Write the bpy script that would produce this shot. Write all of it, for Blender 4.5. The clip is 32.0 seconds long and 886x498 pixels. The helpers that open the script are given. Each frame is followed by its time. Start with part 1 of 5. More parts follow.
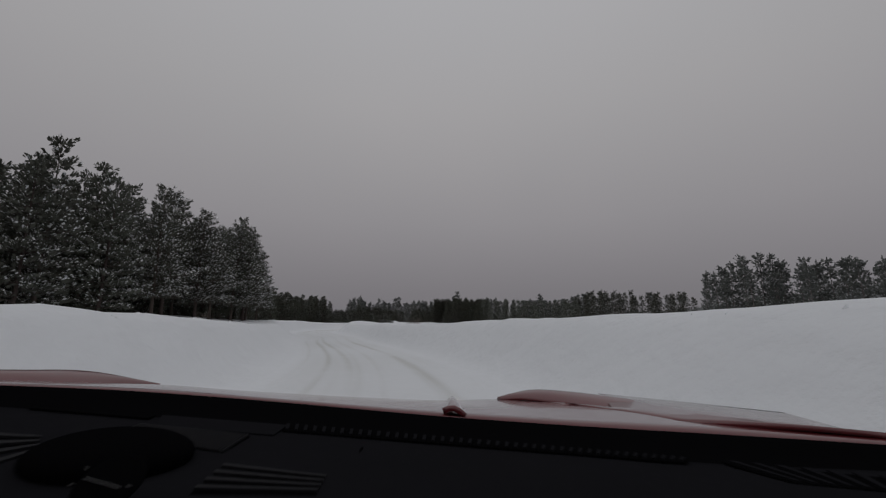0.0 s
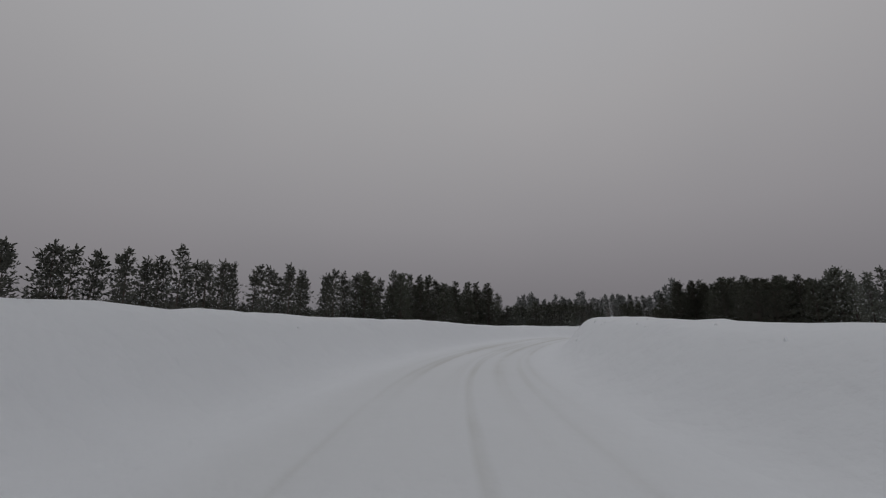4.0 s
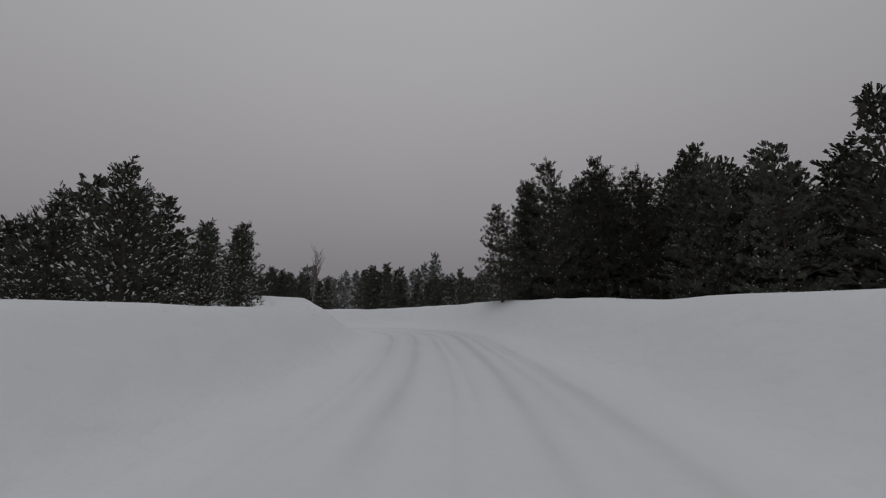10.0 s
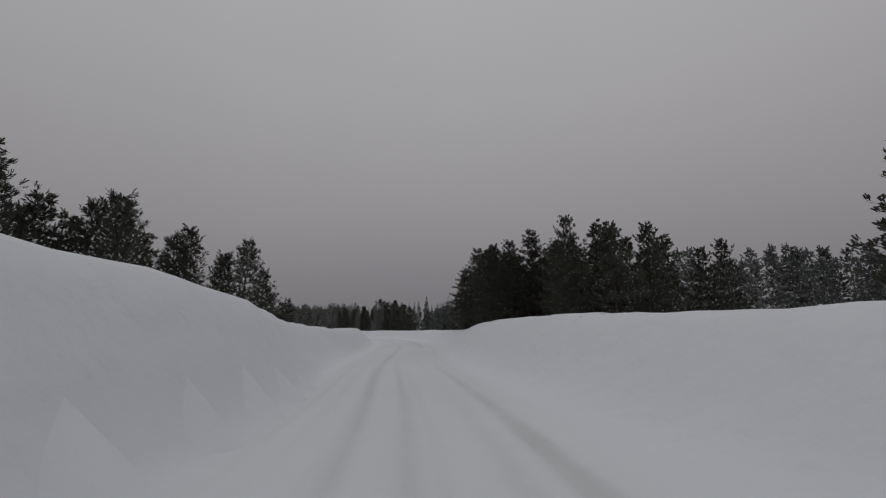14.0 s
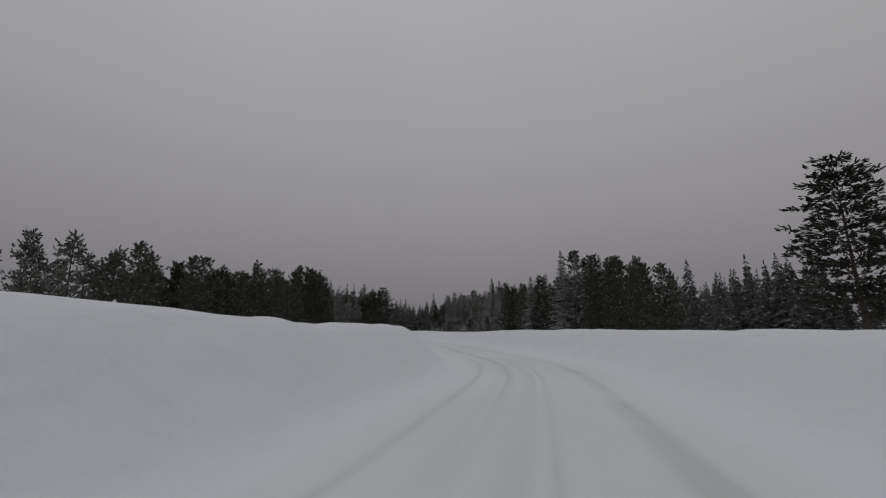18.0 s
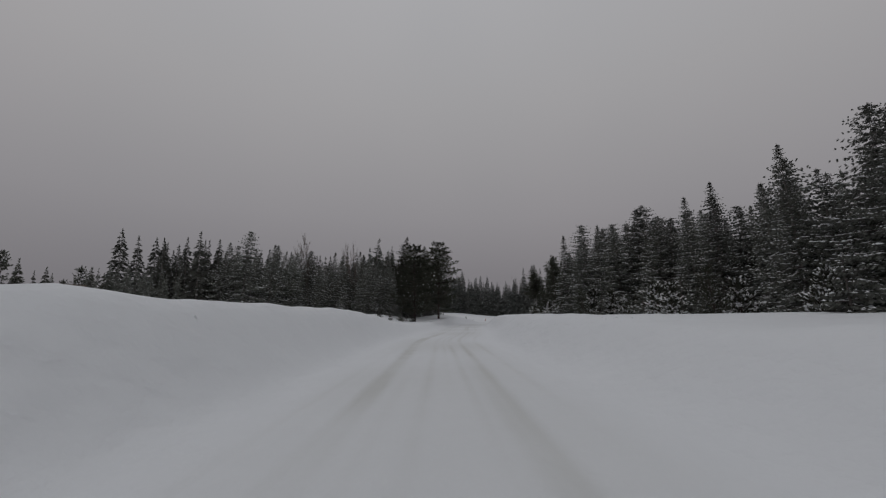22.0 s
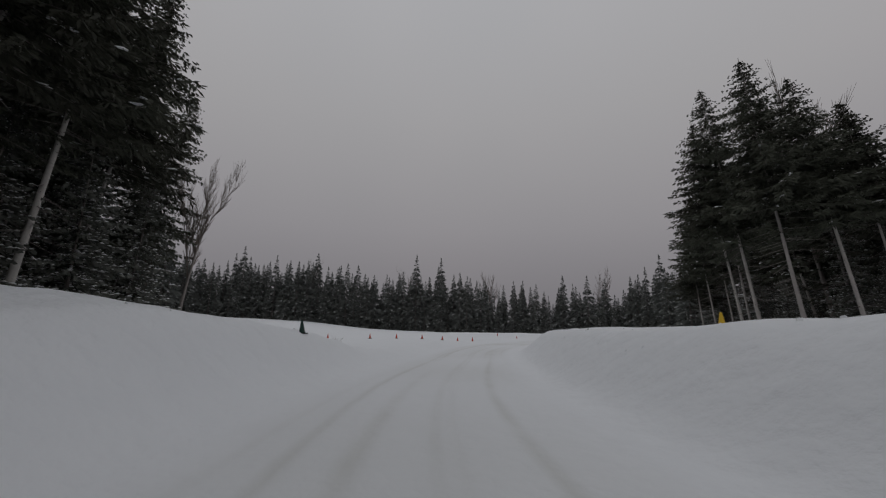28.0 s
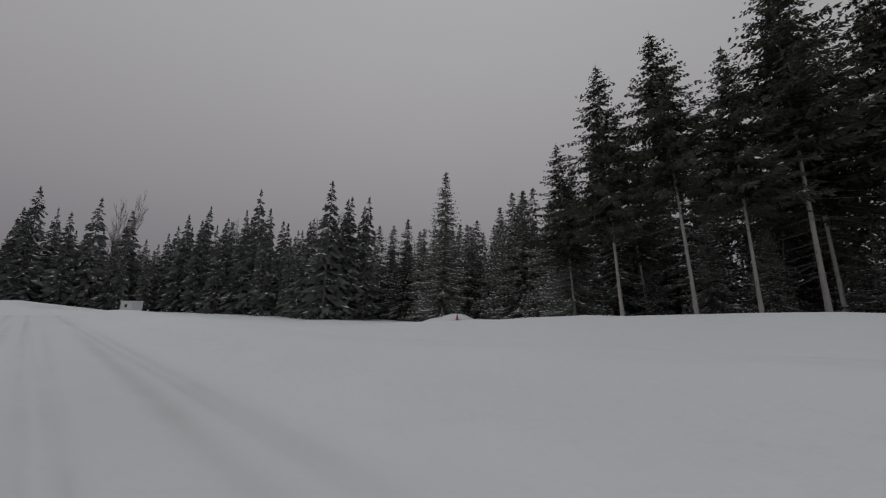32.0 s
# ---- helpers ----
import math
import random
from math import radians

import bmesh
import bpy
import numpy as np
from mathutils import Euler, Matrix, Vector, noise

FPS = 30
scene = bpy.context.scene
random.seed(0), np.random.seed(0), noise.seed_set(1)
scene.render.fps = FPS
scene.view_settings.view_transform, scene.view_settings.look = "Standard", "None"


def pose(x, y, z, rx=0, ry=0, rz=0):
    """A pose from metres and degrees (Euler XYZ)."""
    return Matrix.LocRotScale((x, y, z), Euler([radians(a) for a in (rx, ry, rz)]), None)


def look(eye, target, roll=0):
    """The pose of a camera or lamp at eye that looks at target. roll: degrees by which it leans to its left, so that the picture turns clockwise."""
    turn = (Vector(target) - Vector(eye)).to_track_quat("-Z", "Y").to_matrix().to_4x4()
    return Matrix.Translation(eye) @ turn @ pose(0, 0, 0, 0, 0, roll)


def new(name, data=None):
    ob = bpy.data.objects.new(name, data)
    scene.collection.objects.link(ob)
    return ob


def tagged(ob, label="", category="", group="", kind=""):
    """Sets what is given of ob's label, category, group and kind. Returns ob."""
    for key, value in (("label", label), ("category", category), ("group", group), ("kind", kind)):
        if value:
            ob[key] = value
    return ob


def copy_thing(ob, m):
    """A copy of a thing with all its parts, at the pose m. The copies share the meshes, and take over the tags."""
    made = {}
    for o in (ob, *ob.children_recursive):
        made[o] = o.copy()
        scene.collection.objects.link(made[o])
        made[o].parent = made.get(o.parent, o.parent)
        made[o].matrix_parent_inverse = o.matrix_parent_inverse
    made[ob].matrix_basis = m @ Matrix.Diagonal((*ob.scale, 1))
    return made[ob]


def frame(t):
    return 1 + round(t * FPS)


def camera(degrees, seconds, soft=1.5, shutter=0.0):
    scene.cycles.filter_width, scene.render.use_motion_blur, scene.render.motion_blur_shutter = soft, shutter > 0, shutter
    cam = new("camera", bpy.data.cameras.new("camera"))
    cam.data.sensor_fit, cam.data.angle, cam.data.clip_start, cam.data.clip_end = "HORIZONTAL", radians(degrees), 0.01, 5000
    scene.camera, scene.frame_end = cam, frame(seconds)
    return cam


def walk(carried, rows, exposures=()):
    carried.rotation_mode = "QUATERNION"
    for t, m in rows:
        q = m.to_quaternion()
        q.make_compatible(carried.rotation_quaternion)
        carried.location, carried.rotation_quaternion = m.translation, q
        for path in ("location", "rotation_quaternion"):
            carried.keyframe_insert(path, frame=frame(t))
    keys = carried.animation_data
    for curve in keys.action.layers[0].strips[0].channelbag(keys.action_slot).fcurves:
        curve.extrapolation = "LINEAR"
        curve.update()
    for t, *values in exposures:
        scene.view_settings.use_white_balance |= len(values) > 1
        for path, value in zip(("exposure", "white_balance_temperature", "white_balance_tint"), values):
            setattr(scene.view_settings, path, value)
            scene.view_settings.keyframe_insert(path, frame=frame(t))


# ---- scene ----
# ---- camera: t, x, y, z, heading, tilt, lean ----
cam = camera(97.3, 32.0, soft=1.2, shutter=0.02)
PATH = [
    (0.0, -0.00, 0.00, 1.41, -0.34, 10.80, 0.30),
    (0.5, -0.99, 6.91, 1.36, 4.34, 10.76, 0.38),
    (1.0, -2.30, 13.87, 1.30, 10.76, 10.65, 0.24),
    (1.5, -4.38, 20.55, 1.25, 17.43, 10.63, 0.20),
    (2.0, -6.67, 27.04, 1.21, 22.17, 10.90, 0.54),
    (2.5, -8.90, 32.73, 1.21, 20.00, 11.17, 1.09),
    (3.0, -10.28, 38.00, 1.25, 20.23, 11.27, 0.13),
    (3.5, -11.97, 42.68, 1.29, 22.95, 11.37, -0.76),
    (4.0, -14.51, 48.08, 1.32, 22.84, 11.28, -0.50),
    (4.5, -17.03, 53.81, 1.33, 18.09, 11.20, -0.18),
    (5.0, -19.01, 59.83, 1.33, 8.64, 11.05, 0.02),
    (5.5, -20.17, 66.16, 1.33, -2.80, 10.85, 0.15),
    (6.0, -20.61, 73.09, 1.34, -9.23, 10.56, 0.27),
    (6.5, -20.65, 79.91, 1.35, -14.83, 10.06, 1.24),
    (7.0, -20.38, 85.84, 1.36, -20.28, 9.69, 1.72),
    (7.5, -19.88, 91.46, 1.34, -27.42, 9.36, 1.37),
    (8.0, -19.16, 96.99, 1.28, -36.32, 8.98, 1.00),
    (8.5, -18.24, 102.20, 1.18, -43.07, 8.54, 0.68),
    (9.0, -16.34, 107.54, 1.05, -37.23, 8.26, 0.21),
    (9.5, -14.01, 112.89, 0.95, -21.78, 9.06, -0.42),
    (10.0, -12.47, 118.01, 0.92, -12.41, 9.95, -0.68),
    (10.5, -11.02, 123.15, 0.99, -6.31, 11.08, 0.11),
    (11.0, -10.05, 127.84, 1.12, -5.71, 11.78, 2.15),
    (11.5, -9.61, 131.47, 1.27, -5.57, 12.10, 2.20),
    (12.0, -9.11, 134.64, 1.41, 0.86, 11.94, 1.71),
    (12.5, -9.18, 138.17, 1.52, 13.78, 11.60, 1.20),
    (13.0, -10.97, 141.71, 1.58, 23.51, 11.61, -0.25),
    (13.5, -12.17, 144.47, 1.59, 32.05, 11.96, -1.62),
    (14.0, -15.25, 148.45, 1.54, 39.00, 11.64, -0.96),
    (14.5, -19.31, 152.72, 1.46, 43.91, 11.44, -0.03),
    (15.0, -23.96, 157.11, 1.39, 47.43, 11.66, 1.06),
    (15.5, -29.00, 161.78, 1.35, 51.18, 12.20, 2.37),
    (16.0, -34.18, 167.55, 1.36, 56.30, 12.52, 2.40),
    (16.5, -39.30, 173.06, 1.38, 59.20, 12.34, 1.94),
    (17.0, -44.72, 178.05, 1.40, 60.61, 12.27, 0.97),
    (17.5, -50.45, 183.10, 1.40, 63.52, 12.01, 0.27),
    (18.0, -56.32, 187.74, 1.38, 69.92, 11.96, -0.20),
    (18.5, -63.60, 192.57, 1.35, 77.34, 11.98, -0.15),
    (19.0, -70.34, 196.79, 1.31, 83.47, 11.78, 0.07),
    (19.5, -78.24, 198.56, 1.29, 87.88, 11.67, 0.33),
    (20.0, -85.29, 200.12, 1.27, 90.61, 11.52, 0.95),
    (20.5, -91.82, 202.11, 1.26, 90.64, 11.10, 0.88),
    (21.0, -98.37, 203.44, 1.25, 90.68, 10.69, -0.27),
    (21.5, -104.65, 204.19, 1.25, 88.39, 10.49, -1.26),
    (22.0, -111.29, 204.75, 1.25, 82.54, 10.11, -0.62),
    (22.5, -117.99, 205.58, 1.24, 79.91, 10.09, -1.24),
    (23.0, -124.17, 206.30, 1.24, 79.08, 10.10, -1.22),
    (23.5, -129.91, 207.02, 1.24, 78.45, 10.44, -1.67),
    (24.0, -135.02, 207.49, 1.25, 77.40, 10.85, -0.80),
    (24.5, -139.84, 208.86, 1.27, 77.15, 10.83, -0.13),
    (25.0, -144.35, 209.97, 1.29, 76.29, 10.66, 0.46),
    (25.5, -149.07, 211.24, 1.31, 75.03, 10.31, 0.52),
    (26.0, -155.78, 212.54, 1.31, 76.48, 10.57, 0.21),
    (26.5, -163.13, 213.90, 1.31, 75.79, 11.04, 0.04),
    (27.0, -170.56, 215.51, 1.31, 71.01, 11.62, 0.03),
    (27.5, -177.71, 217.40, 1.32, 63.99, 12.16, 0.29),
    (28.0, -184.23, 219.08, 1.32, 62.28, 12.02, 0.89),
    (28.5, -190.41, 221.90, 1.31, 55.98, 11.70, 1.17),
    (29.0, -195.65, 225.16, 1.27, 46.47, 11.29, 1.22),
    (29.5, -199.99, 228.23, 1.23, 35.72, 10.92, 1.85),
    (30.0, -203.64, 230.84, 1.21, 23.68, 10.79, 1.79),
    (30.5, -206.81, 232.85, 1.23, 12.27, 10.26, 1.55),
    (31.0, -209.72, 235.24, 1.29, 3.27, 9.80, 1.22),
    (31.5, -212.14, 237.72, 1.37, -2.40, 9.39, 1.11),
    (32.0, -214.20, 240.25, 1.47, -6.28, 9.05, 1.70),
]
walk(cam, [(t, pose(x, y, z, 90 + tilt, 0, yaw) @ pose(0, 0, 0, 0, 0, lean)) for t, x, y, z, yaw, tilt, lean in PATH])
scene.view_settings.exposure = 0.0

# ---- overcast winter sky and a weak, very soft sun ----
world = bpy.data.worlds.new("overcast_sky")
scene.world = world
world.use_nodes = True
wn, wl = world.node_tree.nodes, world.node_tree.links
wn.clear()
w_out = wn.new("ShaderNodeOutputWorld")
w_bg = wn.new("ShaderNodeBackground")
w_co = wn.new("ShaderNodeTexCoord")
w_sep = wn.new("ShaderNodeSeparateXYZ")
w_ramp = wn.new("ShaderNodeValToRGB")
w_noise = wn.new("ShaderNodeTexNoise")
w_noise.inputs["Scale"].default_value = 1.6
w_noise.inputs["Detail"].default_value = 2.0
w_mix = wn.new("ShaderNodeMix")
w_mix.data_type, w_mix.blend_type = "RGBA", "MULTIPLY"
w_mix.inputs["Factor"].default_value = 1.0
w_cl = wn.new("ShaderNodeValToRGB")
w_cl.color_ramp.elements[0].color = (0.92, 0.93, 0.94, 1)
w_cl.color_ramp.elements[1].color = (1.05, 1.03, 1.03, 1)
ramp = w_ramp.color_ramp
ramp.elements[0].position, ramp.elements[0].color = 0.0, (0.170, 0.163, 0.175, 1)
ramp.elements[1].position, ramp.elements[1].color = 1.0, (0.46, 0.47, 0.49, 1)
for p, c in ((0.08, (0.196, 0.188, 0.200)), (0.25, (0.268, 0.260, 0.272)), (0.5, (0.345, 0.340, 0.348))):
    e = ramp.elements.new(p)
    e.color = (*c, 1)
wl.new(w_co.outputs["Generated"], w_sep.inputs[0])
wl.new(w_sep.outputs["Z"], w_ramp.inputs["Fac"])
wl.new(w_co.outputs["Generated"], w_noise.inputs["Vector"])
wl.new(w_noise.outputs["Fac"], w_cl.inputs["Fac"])
wl.new(w_ramp.outputs["Color"], w_mix.inputs["A"])
wl.new(w_cl.outputs["Color"], w_mix.inputs["B"])
wl.new(w_mix.outputs["Result"], w_bg.inputs["Color"])
wl.new(w_bg.outputs[0], w_out.inputs[0])
w_bg.inputs["Strength"].default_value = 1.0
sun = new("sun", bpy.data.lights.new("sun", "SUN"))
sun.data.energy, sun.data.angle, sun.data.color = 0.12, radians(40), (1.0, 0.97, 0.93)
sun.matrix_world = look((0, 0, 200), (60, 40, 0))


# ---- materials ----
def material(name, colour, rough=0.8, metal=0.0, spread=0.15, scale=6.0, bump=0.0, bscale=20.0, second=None, spec=0.3, coat=0.0, vary=0.0, bdist=0.03):
    """A procedural surface: two scales of colour noise, bump, and a little change from object to object."""
    m = bpy.data.materials.new(name)
    m.use_nodes = True
    n, l = m.node_tree.nodes, m.node_tree.links
    b = n["Principled BSDF"]
    b.inputs["Roughness"].default_value, b.inputs["Metallic"].default_value = rough, metal
    b.inputs["Specular IOR Level"].default_value = spec
    b.inputs["Coat Weight"].default_value = coat
    b.inputs["Coat Roughness"].default_value = 0.05
    co = n.new("ShaderNodeTexCoord")
    big, fine = n.new("ShaderNodeTexNoise"), n.new("ShaderNodeTexNoise")
    big.inputs["Scale"].default_value, fine.inputs["Scale"].default_value = scale * 0.17, scale
    fine.inputs["Detail"].default_value = 5
    mix = n.new("ShaderNodeMix")
    mix.data_type = "RGBA"
    dark = tuple(c * (1 - spread) for c in colour)
    lite = tuple(min(1, c * (1 + spread)) for c in (second or colour))
    mix.inputs["A"].default_value, mix.inputs["B"].default_value = (*dark, 1), (*lite, 1)
    add = n.new("ShaderNodeMath")
    add.operation = "MULTIPLY_ADD"
    add.inputs[1].default_value = 0.5
    half = n.new("ShaderNodeMath")
    half.operation = "MULTIPLY"
    half.inputs[1].default_value = 0.5
    l.new(co.outputs["Object"], big.inputs["Vector"])
    l.new(co.outputs["Object"], fine.inputs["Vector"])
    l.new(big.outputs["Fac"], half.inputs[0])
    l.new(fine.outputs["Fac"], add.inputs[0])
    l.new(half.outputs[0], add.inputs[2])
    l.new(add.outputs[0], mix.inputs["Factor"])
    col = mix.outputs["Result"]
    if vary:
        info, hsv, mr = n.new("ShaderNodeObjectInfo"), n.new("ShaderNodeHueSaturation"), n.new("ShaderNodeMapRange")
        mr.inputs["To Min"].default_value, mr.inputs["To Max"].default_value = 1 - vary, 1 + vary
        l.new(info.outputs["Random"], mr.inputs["Value"])
        l.new(mr.outputs[0], hsv.inputs["Value"])
        hue = n.new("ShaderNodeMapRange")
        hue.inputs["To Min"].default_value, hue.inputs["To Max"].default_value = 0.46, 0.505
        l.new(info.outputs["Random"], hue.inputs["Value"])
        l.new(hue.outputs[0], hsv.inputs["Hue"])
        l.new(col, hsv.inputs["Color"])
        col = hsv.outputs["Color"]
    l.new(col, b.inputs["Base Color"])
    if bump:
        bt, bn = n.new("ShaderNodeTexNoise"), n.new("ShaderNodeBump")
        bt.inputs["Scale"].default_value, bt.inputs["Detail"].default_value = bscale, 6
        bn.inputs["Strength"].default_value, bn.inputs["Distance"].default_value = bump, bdist
        l.new(co.outputs["Object"], bt.inputs["Vector"])
        l.new(bt.outputs["Fac"], bn.inputs["Height"])
        l.new(bn.outputs["Normal"], b.inputs["Normal"])
    return m


M_SNOW = material("field_snow", (0.775, 0.795, 0.82), 0.75, spread=0.05, scale=0.5, bump=0.9, bscale=1.8, spec=0.2, bdist=0.12)
M_ROAD = material("packed_snow", (0.775, 0.795, 0.82), 0.72, spread=0.04, scale=1.5, bump=0.7, bscale=4.0, spec=0.2, bdist=0.05)
M_LOAD = material("snow_load", (0.80, 0.81, 0.83), 0.8, spread=0.05, scale=8, spec=0.2)
M_PINE = material("pine_needles", (0.050, 0.055, 0.043), 0.75, spread=0.4, scale=3, second=(0.082, 0.088, 0.067), vary=0.3, spec=0.2)
M_FROST = material("frosted_pine_needles", (0.080, 0.087, 0.072), 0.75, spread=0.4, scale=3, second=(0.125, 0.132, 0.110), vary=0.25, spec=0.2)
M_SPRUCE = material("spruce_needles", (0.110, 0.120, 0.106), 0.75, spread=0.4, scale=3, second=(0.165, 0.172, 0.152), vary=0.3, spec=0.2)
# snow-dusted far needles, paled further so the colour carries distance haze
M_FAR = material("hazed_snowy_needles", (0.100, 0.108, 0.100), 0.8, spread=0.45, scale=1.2, second=(0.150, 0.158, 0.146), spec=0.2)
M_BARK = material("pine_bark", (0.085, 0.068, 0.058), 0.9, spread=0.4, scale=9, bump=0.6, bscale=25, vary=0.2)
M_GREY = material("grey_bark", (0.22, 0.20, 0.185), 0.9, spread=0.35, scale=7, bump=0.4, bscale=25, vary=0.25)
M_PALEBARK = material("pale_bark", (0.40, 0.38, 0.355), 0.9, spread=0.4, scale=7, bump=0.4, bscale=25, vary=0.25)
M_TWIG = material("bare_twigs", (0.16, 0.135, 0.12), 0.9, spread=0.3, scale=6)
M_HILL = material("far_wood", (0.125, 0.13, 0.13), 0.95, spread=0.35, scale=0.06)
M_ORANGE = material("orange_plastic", (0.55, 0.07, 0.03), 0.5, spread=0.1, scale=4)
M_YELLOW = material("yellow_plastic", (0.65, 0.42, 0.03), 0.5, spread=0.1, scale=4)
M_DARKGREEN = material("dark_green_plastic", (0.02, 0.05, 0.04), 0.5, spread=0.1, scale=4)
M_RUBBER = material("black_rubber", (0.02, 0.02, 0.02), 0.8, spread=0.2, scale=6)
M_WHITE = material("white_board", (0.72, 0.73, 0.74), 0.6, spread=0.08, scale=3)
M_DARK = material("dark_opening", (0.03, 0.03, 0.035), 0.5, spread=0.1)
M_WOOD = material("weathered_wood", (0.20, 0.17, 0.14), 0.85, spread=0.3, scale=8, bump=0.3)
M_RED = material("red_car_paint", (0.12, 0.013, 0.017), 0.3, spread=0.05, scale=3, spec=0.4, coat=0.8)
M_DASH = material("dash_plastic", (0.013, 0.013, 0.015), 0.85, spread=0.15, scale=40, bump=0.1, bscale=400, spec=0.0)
M_BLACK = material("black_trim", (0.004, 0.004, 0.0045), 0.8, spread=0.1, scale=10, spec=0.0)
M_RIB = material("ribbed_plastic", (0.018, 0.018, 0.020), 0.7, spread=0.15, scale=40, spec=0.06)
M_PALE = material("pale_marking", (0.12, 0.12, 0.12), 0.6, spread=0.1, scale=10)
M_METAL = material("alloy_metal", (0.45, 0.45, 0.46), 0.35, metal=1.0, spread=0.08)


# ---- small builders ----
def part(name, bm, mat, parent=None, label="", smooth=False):
    """Links a bmesh as one mesh object, under a thing or a part."""
    me = bpy.data.meshes.new(name)
    bm.to_mesh(me)
    bm.free()
    return part_mesh(name, me, mat, parent, label, smooth)


def part_mesh(name, me, mat, parent=None, label="", smooth=False):
    if mat and not me.materials:
        me.materials.append(mat)
    if smooth:
        me.polygons.foreach_set("use_smooth", [True] * len(me.polygons))
    ob = new(name, me)
    if parent:
        ob.parent = parent
    if label:
        ob["label"] = label
    return ob


def mesh_from(name, verts, faces):
    me = bpy.data.meshes.new(name)
    me.from_pydata([tuple(v) for v in verts], [], faces)
    me.update()
    return me


def smoothstep(x, a, b):
    t = np.clip((x - a) / (b - a), 0, 1)
    return t * t * (3 - 2 * t)


# ---- lie of the land, from the road's line ----
P_T = np.array([r[0] for r in PATH])
P_XYZ = np.array([[r[1], r[2], r[3]] for r in PATH])
fine_t = np.arange(0, 32.001, 0.05)
fine = np.stack([np.interp(fine_t, P_T, P_XYZ[:, i]) for i in range(3)], 1)
kern = np.ones(15) / 15
pad = np.concatenate([2 * fine[0] - fine[7:0:-1], fine, 2 * fine[-1] - fine[-2:-9:-1]])
fine = np.stack([np.convolve(pad[:, i], kern, "valid") for i in range(3)], 1)
head, tail = fine[0] - fine[8], fine[-1] - fine[-9]
head, tail = head / np.linalg.norm(head), tail / np.linalg.norm(tail)
before = np.array([fine[0] + head * k * 0.8 for k in range(90, 0, -1)])
after = np.array([fine[-1] + tail * k * 0.8 for k in range(1, 60)])
before[:, 2], after[:, 2] = fine[0, 2], fine[-1, 2]
LINE = np.concatenate([before, fine, after])
LINE_T = np.concatenate([np.linspace(-6, -0.01, len(before)), fine_t, np.linspace(32.01, 36, len(after))])
LINE_D = np.gradient(LINE[:, :2], axis=0)
LINE_D /= np.linalg.norm(LINE_D, axis=1)[:, None]
EYE = 1.30
# height of the bank's crest and of the ground behind it, left and right, by the moment on the way
B_T, O_T = np.arange(-1, 34.01, 0.5), np.arange(-1, 34.01, 1.0)
B_L = np.array([1.66, 1.67, 1.67, 1.61, 1.48, 1.39, 1.35, 1.33, 1.35, 1.45, 1.62, 1.65, 1.70, 1.72, 1.62, 1.48, 1.29, 1.17, 1.13, 1.17, 1.26, 1.39, 1.49, 1.53, 1.41, 1.27, 1.24, 1.35, 1.59, 1.84, 2.13, 2.28, 2.14, 1.88, 1.64, 1.52, 1.68, 1.70, 1.68, 1.49, 1.59, 1.59, 1.67, 1.46, 1.66, 1.68, 1.66, 1.74, 1.77, 1.79, 1.76, 1.38, 0.98, 0.71, 0.61, 0.63, 0.75, 0.94, 1.22, 1.66, 1.36, 0.66, 0.38, 0.28, 0.22, 0.20, 0.20, 0.15, 0.14, 0.16, 0.18])
B_R = np.array([1.43, 1.46, 1.50, 1.53, 1.55, 1.45, 1.37, 1.35, 1.33, 1.25, 1.18, 1.21, 1.37, 1.58, 1.68, 1.27, 1.19, 1.28, 1.41, 1.45, 1.62, 1.51, 1.41, 1.47, 1.38, 1.52, 1.52, 1.62, 1.49, 1.45, 1.37, 1.58, 1.88, 1.90, 1.72, 1.35, 1.23, 1.24, 1.26, 1.28, 1.36, 1.43, 1.43, 1.49, 1.44, 1.26, 1.12, 1.10, 1.21, 1.38, 1.42, 1.56, 1.49, 1.48, 1.52, 1.54, 1.50, 1.48, 1.50, 1.51, 1.54, 1.54, 1.59, 1.52, 1.33, 1.09, 0.81, 0.60, 0.51, 0.46, 0.43])
O_L = np.array([1.20, 1.32, 1.40, 1.29, 0.71, 0.61, 0.79, 1.05, 1.33, 1.63, 1.67, 1.69, 1.33, 1.16, 1.13, 1.08, 1.07, 1.08, 1.09, 1.09, 1.09, 1.10, 1.12, 1.18, 1.25, 1.29, 1.18, 0.82, 0.91, 0.79, 0.50, 0.35, 0.28, 0.36, 0.67, 1.21])
O_R = np.array([1.06, 1.15, 1.27, 1.41, 1.48, 1.24, 1.15, 1.27, 1.51, 1.48, 1.31, 1.15, 1.05, 1.00, 1.02, 1.05, 1.06, 1.07, 1.08, 1.12, 1.15, 1.19, 1.24, 1.30, 1.51, 1.26, 1.10, 1.05, 1.09, 1.24, 1.50, 1.81, 1.95, 1.65, 0.85, 0.01])


def wave(x, y, k, seed):
    """Smooth rolling noise, cheap enough for a large grid."""
    rng = np.random.RandomState(seed)
    v = 0
    for i in range(6):
        a, f, p = rng.uniform(0, 6.28), k * rng.uniform(0.6, 1.6), rng.uniform(0, 6.28)
        v = v + np.sin((x * np.cos(a) + y * np.sin(a)) * f + p)
    return v / 6


